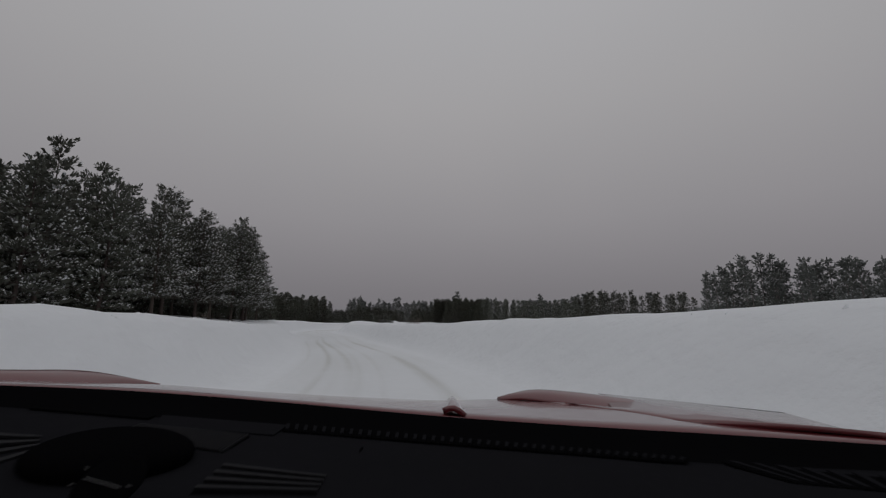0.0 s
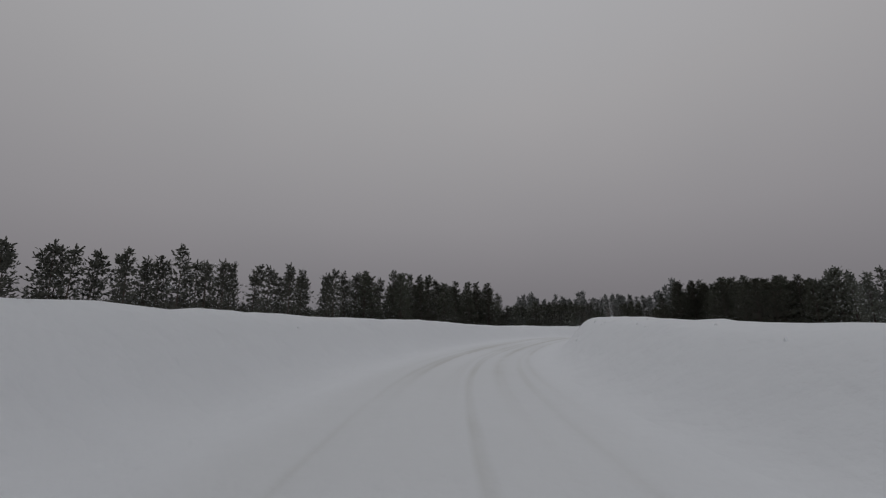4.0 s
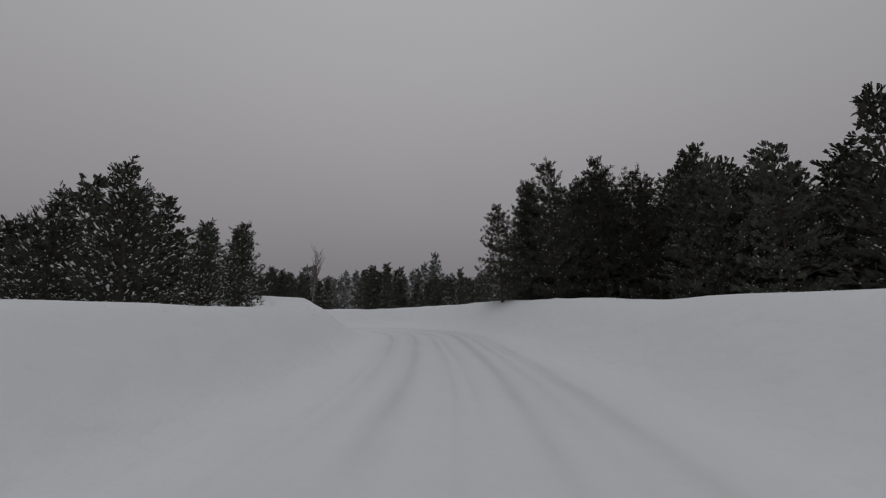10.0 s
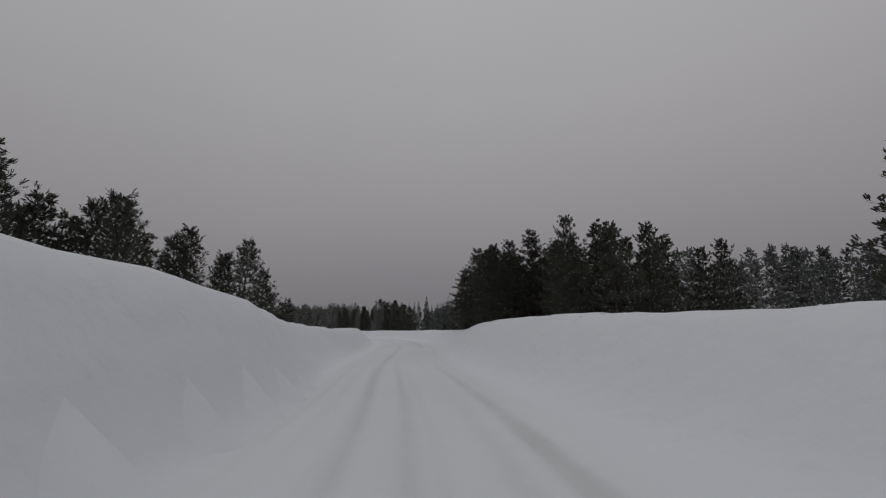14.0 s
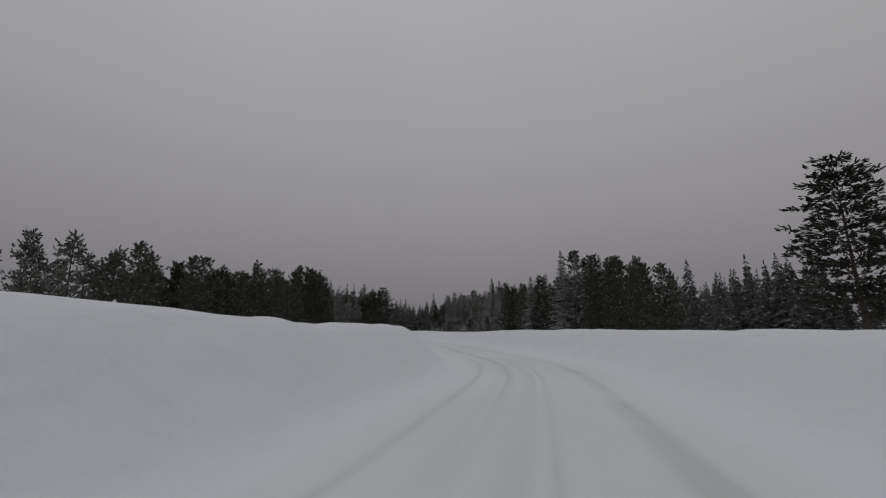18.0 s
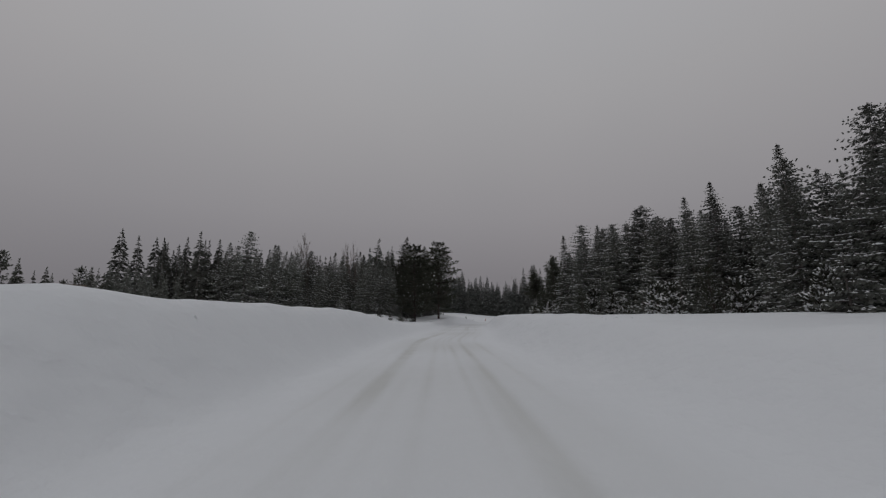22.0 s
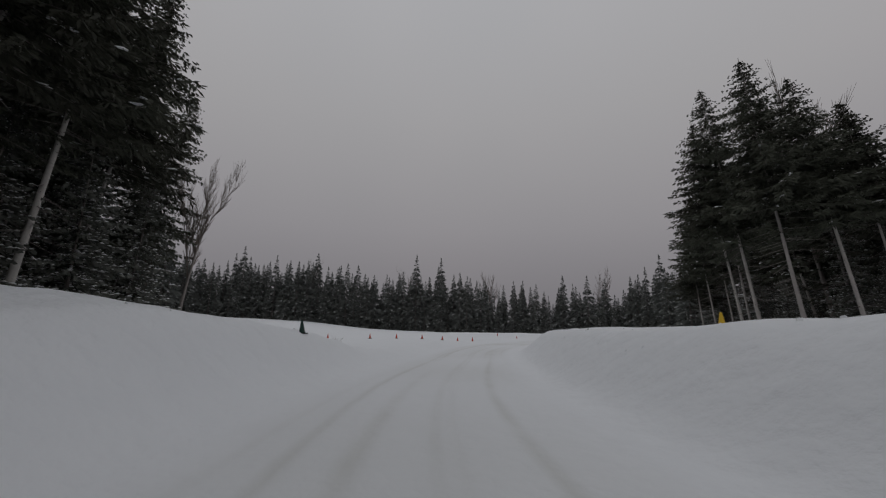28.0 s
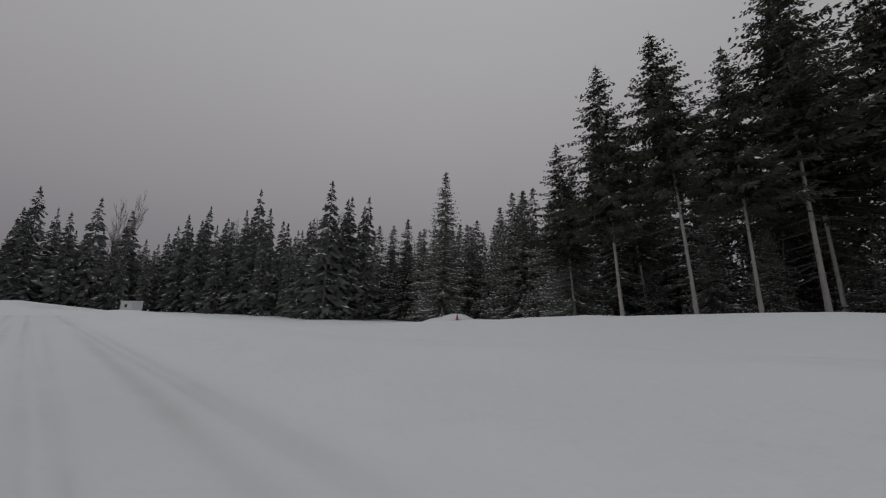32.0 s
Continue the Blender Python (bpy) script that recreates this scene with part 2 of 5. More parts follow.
def nearest(x, y):
    """Side distance from the road's line (left is negative), the moment on it, and the road's height."""
    x, y = np.atleast_1d(x).astype(float), np.atleast_1d(y).astype(float)
    best, idx = np.full(x.shape, 1e9), np.zeros(x.shape, int)
    for k in range(0, len(LINE), 3):
        d = (x - LINE[k, 0]) ** 2 + (y - LINE[k, 1]) ** 2
        m = d < best
        best[m], idx[m] = d[m], k
    for off in (-1, 1):
        k = np.clip(idx + off, 0, len(LINE) - 1)
        d = (x - LINE[k, 0]) ** 2 + (y - LINE[k, 1]) ** 2
        m = d < best
        best[m], idx[m] = d[m], k[m]
    dx, dy = x - LINE[idx, 0], y - LINE[idx, 1]
    side = np.sign(dx * LINE_D[idx, 1] - dy * LINE_D[idx, 0])
    return side * np.sqrt(best), LINE_T[idx], LINE[idx, 2] - EYE


def land(x, y):
    d, t, zr = nearest(x, y)
    a = np.abs(d)
    left = d < 0
    h = np.where(left, np.interp(t, B_T, B_L), np.interp(t, B_T, B_R))
    h = h + (np.where(left, np.interp(t, O_T, O_L), np.interp(t, O_T, O_R)) - h) * smoothstep(a, 6.5, 12)
    h = h + 0.10 * wave(x, y, 0.55, 3) * smoothstep(a, 3, 6) + 0.05 * wave(x, y, 1.7, 4)
    foot = 2.9 + 0.25 * wave(x, y, 0.4, 9)
    crest = 5.2 + 0.45 * wave(x, y, 0.25, 8)
    tight = left * smoothstep(t, 12.6, 13.6) * (1 - smoothstep(t, 14.6, 15.6))
    up = smoothstep(a, foot - 1.0 * tight, crest - 1.3 * tight)
    # open ground by the cones: flat, rising only towards the far trees
    clear = left & (t > 28.0)
    ease = 1 - 0.35 * smoothstep(a, 7, 30)
    z = zr * (1 - smoothstep(a, 10, 60)) + h * up * ease
    z = z + left * 1.15 * smoothstep(a, 8.5, 13) * smoothstep(t, 23.6, 24.4) * (1 - smoothstep(t, 27.2, 28.2))
    z = z + left * 1.35 * smoothstep(a, 6.5, 13) * smoothstep(t, 1.6, 3.0) * (1 - smoothstep(t, 4.0, 5.0))
    z = z + 1.6 * np.exp(-(((x + 200) / 9) ** 2 + ((y - 209.5) / 8) ** 2)) * smoothstep(a, 4.5, 9) * left
    z = z + np.where(clear, 0.022 * np.clip(a - 26, 0, 70) + 2.4 * smoothstep(a, 28, 95) * (1 - smoothstep(y, 235, 268)), 0)
    z = z + 0.22 * wave(x, y, 0.12, 5) * smoothstep(a, 6, 25) + 0.012 * np.clip(a - 60, 0, 200) * (~clear)
    z = z - 0.16 * (1 - smoothstep(a, 2.4, 3.3))
    return z


def land_at(x, y):
    return float(land(np.array([x]), np.array([y]))[0])


# ---- ground: one sheet of snow to the horizon ----
def axis(lo, hi, step, far):
    out = [lo - v for v in (12, 30, 60, 110, 200, 400, 800, 1600, far)][::-1]
    return np.concatenate([out, np.arange(lo, hi + 0.01, step), [hi + v for v in (12, 30, 60, 110, 200, 400, 800, 1600, far)]])


gx, gy = axis(-290, 45, 1.25, 3000), axis(-50, 285, 1.25, 3000)
GX, GY = np.meshgrid(gx, gy)
GZ = land(GX.ravel(), GY.ravel())
GD = np.abs(nearest(GX.ravel(), GY.ravel())[0])
GZ = GZ - 0.4 * (1 - smoothstep(GD, 5.0, 6.7))
nx, ny = len(gx), len(gy)
iy, ix = np.meshgrid(np.arange(ny - 1), np.arange(nx - 1), indexing="ij")
q = (iy * nx + ix).ravel()
quads = np.stack([q, q + 1, q + nx + 1, q + nx], 1)
me = bpy.data.meshes.new("ground")
me.vertices.add(nx * ny)
me.vertices.foreach_set("co", np.stack([GX.ravel(), GY.ravel(), GZ], 1).astype(np.float32).ravel())
me.loops.add(quads.size)
me.loops.foreach_set("vertex_index", quads.astype(np.int32).ravel())
me.polygons.add(len(quads))
me.polygons.foreach_set("loop_start", (np.arange(len(quads)) * 4).astype(np.int32))
me.update(calc_edges=True)
ground = part_mesh("ground", me, M_SNOW, smooth=True)
tagged(ground, "deep white snow cover with soft wind-shaped banks along the track", "ground", kind="structure")

# ---- road: packed snow with wheel ruts ----
seg = np.concatenate([[0], np.cumsum(np.linalg.norm(np.diff(LINE[:, :2], axis=0), axis=1))])
S = np.arange(0, seg[-1], 0.8)
cx, cy, cz = (np.interp(S, seg, LINE[:, i]) for i in range(3))
tx, ty = np.gradient(cx), np.gradient(cy)
tn = np.hypot(tx, ty)
tx, ty = tx / tn, ty / tn
LAT = np.concatenate([np.linspace(-7.6, -2.75, 20), np.linspace(-2.65, 2.65, 68), np.linspace(2.75, 7.6, 20)])
SS, LL = np.meshgrid(S, LAT, indexing="ij")
rut = np.zeros_like(SS)
for k in range(21):
    off, amp, w = -2.4 + 4.8 * k / 20 + 0.16 * math.sin(k * 5.1), 0.22 + 0.38 * (k % 4) / 3, 0.05 + 0.05 * (k % 5) / 4
    if k in (6, 7, 14, 15):
        amp, w = amp + 0.3, w + 0.06
    drift = off + 0.30 * np.sin(SS / (31 + 4 * (k % 7)) + k * 1.7) + 0.05 * np.sin(SS / 8.3 + k)
    live = 0.45 + 0.6 * np.sin(SS / (7 + 1.3 * (k % 6)) + 2.1 * k)
    rut = rut + np.clip(live, 0, 1) * amp * np.exp(-((LL - drift) / w) ** 2)
RX = cx[:, None] + LL * ty[:, None]
RY = cy[:, None] - LL * tx[:, None]
AL = np.abs(LL)
rut = np.clip(rut * np.clip(0.75 + 0.8 * wave(RX, RY, 0.9, 51) + 0.5 * wave(RX, RY, 3.1, 52), 0.1, 1.3), 0, 1.2)
rough = 0.018 * wave(RX, RY, 5.5, 21) + 0.014 * wave(RX, RY, 11, 22)
side_z = land(RX.ravel(), RY.ravel()).reshape(RX.shape) + 0.16 * (1 - smoothstep(AL, 2.4, 3.3))
side_z = side_z + (0.05 * wave(RX, RY, 2.6, 23) + 0.03 * wave(RX, RY, 6.0, 24) + 0.014 * wave(RX, RY, 12.0, 25)) * smoothstep(AL, 2.8, 4) + 0.03 - 0.33 * smoothstep(AL, 6.6, 7.6)
RZ = cz[:, None] - EYE - 0.03 * rut + rough
RZ = RZ + (side_z - RZ) * smoothstep(AL, 2.0, 3.0)


def strip(name, i0, i1, mat):
    """One lengthwise strip of the track, with the columns from i0 to i1."""
    x, y, z = RX[:, i0:i1], RY[:, i0:i1], RZ[:, i0:i1]
    ns, nl = x.shape
    ia, ib = np.meshgrid(np.arange(ns - 1), np.arange(nl - 1), indexing="ij")
    q = (ia * nl + ib).ravel()
    quads = np.stack([q, q + 1, q + nl + 1, q + nl], 1)[:, ::-1]
    me = bpy.data.meshes.new(name)
    me.vertices.add(ns * nl)
    me.vertices.foreach_set("co", np.stack([x, y, z], 2).astype(np.float32).ravel())
    me.loops.add(quads.size)
    me.loops.foreach_set("vertex_index", quads.astype(np.int32).ravel())
    me.polygons.add(len(quads))
    me.polygons.foreach_set("loop_start", (np.arange(len(quads)) * 4).astype(np.int32))
    me.update(calc_edges=True)
    wear = me.attributes.new("wear", "FLOAT", "POINT")
    fade = 0.22 + 0.25 * wave(x, y, 0.6, 53) + rut[:, i0:i1]
    wear.data.foreach_set("value", (np.clip(fade, 0, 1) * (1 - smoothstep(AL[:, i0:i1], 1.7, 2.7))).astype(np.float32).ravel())
    return part_mesh(name, me, mat, smooth=True)


rn, rl = M_ROAD.node_tree.nodes, M_ROAD.node_tree.links
r_at, r_mix, r_b = rn.new("ShaderNodeAttribute"), rn.new("ShaderNodeMix"), rn["Principled BSDF"]
r_at.attribute_name = "wear"
r_mix.data_type = "RGBA"
r_mix.inputs["B"].default_value = (0.625, 0.635, 0.628, 1)
r_src = r_b.inputs["Base Color"].links[0].from_socket
rl.new(r_src, r_mix.inputs["A"])
rl.new(r_at.outputs["Fac"], r_mix.inputs["Factor"])
rl.new(r_mix.outputs["Result"], r_b.inputs["Base Color"])
road = strip("road", 19, 89, M_ROAD)
for name, i0, i1 in (("snowbank_left", 0, 20), ("snowbank_right", 88, 108)):
    tagged(strip(name, i0, i1, M_SNOW), "ploughed snowbank with a soft rounded crest along the track", "snowbank", kind="structure")
tagged(road, "packed snow track with shallow wheel ruts between snowbanks", "road", kind="structure")


# ---- trees ----
class Leafage:
    """Collects shoots, limbs and snow loads of trees."""

    def __init__(self, blunt=False, fan=1):
        self.v, self.f, self.shoots, self.blunt, self.fan = [], [], [], blunt, fan

    def tri(self, a, b, c):
        k = len(self.v)
        self.v += [a, b, c]
        self.f.append((k, k + 1, k + 2))

    def shoot(self, p, d, length, width, planes=2, roll=0.0):
        """A needle-clad finger: crossed blunt blades round a twig."""
        self.shoots.append((*p, *d, length, width, planes, roll))

    def settle(self):
        """Turns the shoots gathered so far into faces."""
        if not self.shoots:
            return self
        a = np.array(self.shoots)
        self.shoots = []
        if self.fan > 1:  # each shoot spreads into slim tufts
            rng, split = np.random.RandomState(len(a)), []
            for k in range(self.fan):
                b = a.copy()
                ln = np.linalg.norm(b[:, 3:6], axis=1)[:, None]
                b[:, 3:6] = b[:, 3:6] / (ln + 1e-9) + rng.normal(0, 0.24, (len(a), 3))
                b[:, 0:3] += a[:, 3:6] / (ln + 1e-9) * a[:, 6:7] * rng.uniform(0, 0.35, (len(a), 1))
                b[:, 6] *= rng.uniform(0.55, 0.95, len(a))
                b[:, 7] *= 0.55
                b[:, 9] += k * 1.05
                split.append(b)
            a = np.concatenate(split)
        p, d = a[:, 0:3], a[:, 3:6]
        d = d / (np.linalg.norm(d, axis=1)[:, None] + 1e-9)
        s = np.cross(d, (0.31, 0.22, 0.92))
        s /= np.linalg.norm(s, axis=1)[:, None] + 1e-9
        u = np.cross(d, s)
        out = []
        for j in range(int(a[:, 8].max())):
            m = a[:, 8] > j
            ang = (a[m, 9] + 3.1416 * j / a[m, 8])[:, None]
            side = (s[m] * np.cos(ang) + u[m] * np.sin(ang)) * a[m, 7:8]
            lon = d[m] * a[m, 6:7]
            if self.blunt:  # a brush of needles: slim at the foot, wide and cut off aslant at the end
                out.append(np.stack([p[m] - side * 0.3, p[m] + lon * 0.45 + side * 0.9, p[m] + lon + side * 0.45, p[m] + lon * 0.86 - side * 0.8], 1))
            else:
                out.append(np.stack([p[m], p[m] + lon * 0.62 + side, p[m] + lon, p[m] + lon * 0.55 - side], 1))
        q = np.concatenate(out).reshape(-1, 3)
        k = len(self.v)
        self.v = list(self.v) + list(q)
        self.f += [(i, i + 1, i + 2, i + 3) for i in range(k, k + len(q), 4)]
        return self

    def blob(self, p, d, length, wide, tall):
        """A rounded lump of snow that lies along a twig."""
        e = np.array([d[0], d[1], d[2] * 0.6])
        e = e / (np.linalg.norm(e) + 1e-6)
        s = np.cross(e, (0, 0, 1.0))
        s = s / (np.linalg.norm(s) + 1e-6)
        k = len(self.v)
        up = np.array((0, 0, 1.0))
        for i in range(5):
            t, g = 6.283 * i / 5 + p[0] * 9, 0.85 + 0.3 * math.sin(p[2] * 31 + i * 2.3)
            self.v.append(p + (e * math.cos(t) * length + s * math.sin(t) * wide) * g - up * tall * 0.15)
        self.v.append(p + up * tall + e * length * 0.15)
        for i in range(5):
            self.f.append((k + i, k + (i + 1) % 5, k + 5))

    def rod(self, a, b, ra, rb, sides=3):
        d = (b - a) / (np.linalg.norm(b - a) + 1e-9)
        s = np.cross(d, (0.33, 0.57, 0.75))
        s /= np.linalg.norm(s)
        u = np.cross(d, s)
        k = len(self.v)
        for p, r in ((a, ra), (b, rb)):
            for i in range(sides):
                t = 6.283 * i / sides
                self.v.append(p + (s * math.cos(t) + u * math.sin(t)) * r)
        for i in range(sides):
            j = (i + 1) % sides
            self.f.append((k + i, k + j, k + sides + j, k + sides + i))

    def mesh(self, name):
        self.settle()
        return mesh_from(name, self.v, self.f)


def trunk_of(rng, h, r, lean=0.0, rings=7, sides=7):
    t = Leafage()
    bend = rng.uniform(-1, 1, 2) * lean
    pts = []
    for k in range(rings + 1):
        z = h * k / rings
        w = (k / rings) ** 1.5
        pts.append((np.array([bend[0] * w, bend[1] * w, z - 0.35 * (k == 0)]), max(0.012, r * (1 - 0.93 * k / rings) * (1.25 if k == 0 else 1))))
    for (a, ra), (b, rb) in zip(pts, pts[1:]):
        t.rod(a, b, ra, rb, sides)
    return t, (lambda z: np.array([bend[0] * (z / h) ** 1.5, bend[1] * (z / h) ** 1.5, z]))


def pine_parts(seed, h, base, radius, whorls, limbs, rise, step, length, width, fingers, planes, snow, plate=False, lean=0.3, snowy=1.0, woody=True, fan=1):
    """Trunk, upturned limbs, brush-like needle shoots along them and snow of a pine."""
    rng = np.random.RandomState(seed)
    trunk, at = trunk_of(rng, h * 0.95, h * 0.010 + 0.04, lean, 7 if woody else 4, 7 if woody else 5)
    wood, leaf, snows = Leafage(), Leafage(True, fan), Leafage()
    up = np.array([0, 0, 1.0])
    for w in range(whorls):
        f = min(max((w + rng.uniform(-0.35, 0.35)) / whorls, 0), 0.985)
        z = base * h + (h - base * h) * f
        if plate:
            reach = radius * (0.30 + 0.70 * min(1, (1 - f) * 1.7)) * rng.uniform(0.6, 1.12) * (0.6 + 0.4 * min(1, f * 5))
        else:
            reach = radius * (1 - f) ** 0.76 * (0.80 + 0.22 * min(1, f * 4)) * rng.uniform(0.80, 1.15) + 0.02 * h * f
        spin = rng.uniform(0, 6.28)
        for k in range(limbs):
            a = spin + 6.283 * k / limbs + rng.uniform(-0.35, 0.35)
            r = reach * rng.uniform(0.62, 1.2)
            slope = rise * (0.5 + 1.0 * f) + rng.uniform(-0.10, 0.10) + (0 if plate else 1.0 * max(0, f - 0.70))
            flat = np.array([math.cos(a), math.sin(a), 0])
            across = np.array([-flat[1], flat[0], 0])
            o = at(min(z + rng.uniform(-0.5, 0.5) * h / whorls, 0.97 * h))
            mid, tip = o + flat * r * 0.55 + up * r * slope * 0.30, o + flat * r + up * r * slope
            if woody:
                wood.rod(o, mid, 0.010 + 0.010 * r, 0.006 + 0.006 * r)
                wood.rod(mid, tip, 0.006 + 0.006 * r, 0.004)
            else:
                wood.rod(o, tip, 0.010 + 0.010 * r, 0.004)
            for g in (0.1, 0.2, 0.3, 0.42, 0.55):  # old needles close to the stem keep the crown dark
                leaf.shoot(o + (tip - o) * g + across * rng.uniform(-0.2, 0.2) * r, flat + rng.normal(0, 0.6, 3), length * 1.3, width * 1.7, 1, rng.uniform(0, 3.1))
            n = max(2, int(round(r / step)))
            for j in range(n):
                g = 0.28 + 0.72 * (j + rng.uniform(0, 1)) / n
                p = o + flat * r * g + up * r * slope * g ** 1.6
                lat = rng.uniform(-1, 1)
                p = p + across * lat * r * 0.42 * (1.08 - 0.8 * g) + up * rng.uniform(-0.4, 0.5) * length * (0.3 if plate else 1)
                d0 = flat * rng.uniform(0.55, 1.0) + across * lat * 0.7 + up * (rng.uniform(0.0, 0.35) if plate else rng.uniform(0.35, 0.95) + 0.6 * f)
                for _ in range(fingers):
                    d = d0 + rng.normal(0, 0.27, 3)
                    leaf.shoot(p + rng.uniform(-0.3, 0.3, 3) * length, d, length * rng.uniform(0.7, 1.3), width * rng.uniform(0.8, 1.25), planes, rng.uniform(0, 3.1))
                for _ in range(2):
                    if rng.uniform() < snow * (1.1 - 0.75 * f):
                        dn = d0 + rng.normal(0, 0.3, 3)
                        dn, q = dn / np.linalg.norm(dn), snowy * rng.uniform(0.5, 1.1)
                        snows.blob(p + rng.uniform(-0.4, 0.4, 3) * length + dn * length * 0.6 + up * length * 0.25, dn, length * 0.42 * q, length * 0.24 * q, length * 0.20 * q)
    for k in range(16):  # the leader and its ring of candles
        a = 2.4 * k
        side = np.array([math.cos(a), math.sin(a), 0])
        leaf.shoot(at(h * (0.975 - 0.016 * k)) + side * 0.012 * k, side * (0.06 + 0.05 * k) + up, length * 1.15, width, 2, k)
    return trunk, wood, leaf, snows


def spruce_parts(seed, h, base, radius, whorls, limbs, snow, droop=0.28, lean=0.25, ragged=0.2, step=0.24, width=0.075, woody=True, dead=0.0, spray=0.27, fan=1, taper=0.76):
    """Trunk, drooping boughs with hanging sprays, and snow of a spruce."""
    rng = np.random.RandomState(seed)
    trunk, at = trunk_of(rng, h, h * 0.0048 + 0.025, lean, 7 if woody else 3, 7 if woody else 4)
    wood, leaf, snows = Leafage(), Leafage(False, fan), Leafage()
    up = np.array([0, 0, 1.0])
    for w in range(whorls):
        f = 1 - (1 - min(max((w + rng.uniform(-0.3, 0.3)) / whorls, 0), 0.985)) ** 1.35
        z = base * h + (h - base * h) * f
        reach = radius * ((1 - f) ** taper * 0.99 + 0.01) * (0.75 + 0.25 * min(1, f * 6))
        spin = rng.uniform(0, 6.28)
        for k in range(limbs):
            if rng.uniform() < ragged * 0.6:
                continue
            a = spin + 6.283 * k / limbs + rng.uniform(-0.3, 0.3)
            r = reach * rng.uniform(1 - 1.8 * ragged, 1 + 0.9 * ragged)
            flat = np.array([math.cos(a), math.sin(a), 0])
            side = np.array([-flat[1], flat[0], 0])
            o = at(min(z + rng.uniform(-0.7, 0.7) * h / whorls, 0.985 * h))
            sag = droop * rng.uniform(0.6, 1.4) * (1.2 - f)
            if woody:
                wood.rod(o, o + flat * r * 0.7 - up * r * sag * 0.72, 0.007 + 0.007 * r, 0.005)
            for _ in range(4):  # dense old sprays close to the stem
                g = rng.uniform(0.05, 0.55)
                leaf.shoot(o + flat * r * g - up * r * sag * g, flat + side * rng.uniform(-1, 1) - up * rng.uniform(0.1, 0.8), r * 0.2 + 0.12 * (1 - 0.8 * f), width * (1.2 - 0.6 * f), 1, rng.uniform(0, 3.1))
            n = max(2, int(round(r / step)))
            for j in range(n):
                g = (j + 0.6 + rng.uniform(-0.3, 0.3)) / n
                p = o + flat * r * g + up * (-r * sag * g ** 0.8 + r * 0.18 * max(0, g - 0.6))
                ln = (r * spray + 0.10 * (1 - 0.8 * f)) * (1.05 - 0.45 * g) * rng.uniform(0.75, 1.25)
                for sgn in (-1, 1):
                    d = flat * rng.uniform(0.5, 1.0) + side * sgn * rng.uniform(0.5, 1.0) - up * rng.uniform(0.15, 0.75)
                    leaf.shoot(p, d, ln, width * rng.uniform(0.8, 1.4) + 0.05 * ln, 1, rng.uniform(0, 3.1))
                leaf.shoot(p, flat * 0.8 - up * rng.uniform(-0.2, 1.0), ln * 0.9, width * 1.1, 1, rng.uniform(0, 3.1))
                if rng.uniform() < snow * (1.2 - 0.7 * f):
                    snows.blob(p + flat * ln * 0.3 + up * 0.03, flat + side * rng.uniform(-.7, .7), ln * rng.uniform(0.3, 0.6), ln * rng.uniform(0.15, 0.3), 0.025 + 0.05 * ln)
    for k in range(int(dead)):
        z = h * base * rng.uniform(0.25, 1.0)
        a, r = rng.uniform(0, 6.28), radius * rng.uniform(0.25, 0.7)
        o = at(z)
        wood.rod(o, o + np.array([math.cos(a) * r, math.sin(a) * r, -0.25 * r]), 0.012, 0.003)
    for k in range(8):
        a = 2.4 * k
        out = np.array([math.cos(a), math.sin(a), 0])
        leaf.shoot(at(h * (0.995 - 0.009 * k)) - up * 0.2, out * 0.05 * k + up, 0.22 + 0.010 * h, width * 0.3, 1, k)
    return trunk, wood, leaf, snows


def fan_spruce(seed, h, base, radius, layers, blades, snow):
    """A spruce seen from far off: narrow drooping boughs round the trunk."""
    rng = np.random.RandomState(seed)
    trunk, at = trunk_of(rng, h, h * 0.008 + 0.035, 0.2, 2, 3)
    wood, leaf, snows = Leafage(), Leafage(), Leafage()
    up = np.array([0, 0, 1.0])
    for w in range(layers):
        f = 1 - (1 - (w + rng.uniform(0, 0.6)) / layers) ** 1.45
        zf = base * h + (h - base * h) * f
        reach = radius * ((1 - f) ** 0.80 * 0.97 + 0.03) * (0.72 + 0.28 * min(1, f * 5))
        spin = rng.uniform(0, 6.28)
        for k in range(blades):
            a = spin + 6.283 * k / blades + rng.uniform(-0.3, 0.3)
            o = at(min(zf + rng.uniform(-0.6, 0.6) * h / layers, h * 0.99))
            r = reach * rng.uniform(0.55, 1.22)
            flat = np.array([math.cos(a), math.sin(a), 0])
            d = flat - up * rng.uniform(0.15, 0.6)
            side = np.array([-flat[1], flat[0], 0])
            leaf.shoot(o + up * 0.1 * r, d, r * 1.05, r * rng.uniform(0.09, 0.16) + 0.045, 1, rng.uniform(0, 3.1))
            if f < 0.85:
                for sgn in (-1, 1):
                    g = rng.uniform(0.35, 0.7)
                    leaf.shoot(o + d * r * g, flat * rng.uniform(0.4, 0.9) + side * sgn - up * rng.uniform(0.2, 0.9), r * rng.uniform(0.32, 0.5) + 0.08, r * 0.06 + 0.05, 1, rng.uniform(0, 3.1))
            if rng.uniform() < snow:
                snows.blob(o + d * r * rng.uniform(0.45, 0.85) + up * (0.05 + 0.05 * r), d + side * rng.uniform(-0.7, 0.7), r * rng.uniform(0.10, 0.24), r * rng.uniform(0.03, 0.09) + 0.015, 0.02 + 0.03 * r)
    for k in range(4):
        leaf.shoot(at(h * 0.955), np.array([math.cos(1.6 * k), math.sin(1.6 * k), 9.0]), 0.05 * h + 0.15, 0.045, 1, k)
    return trunk, wood, leaf, snows


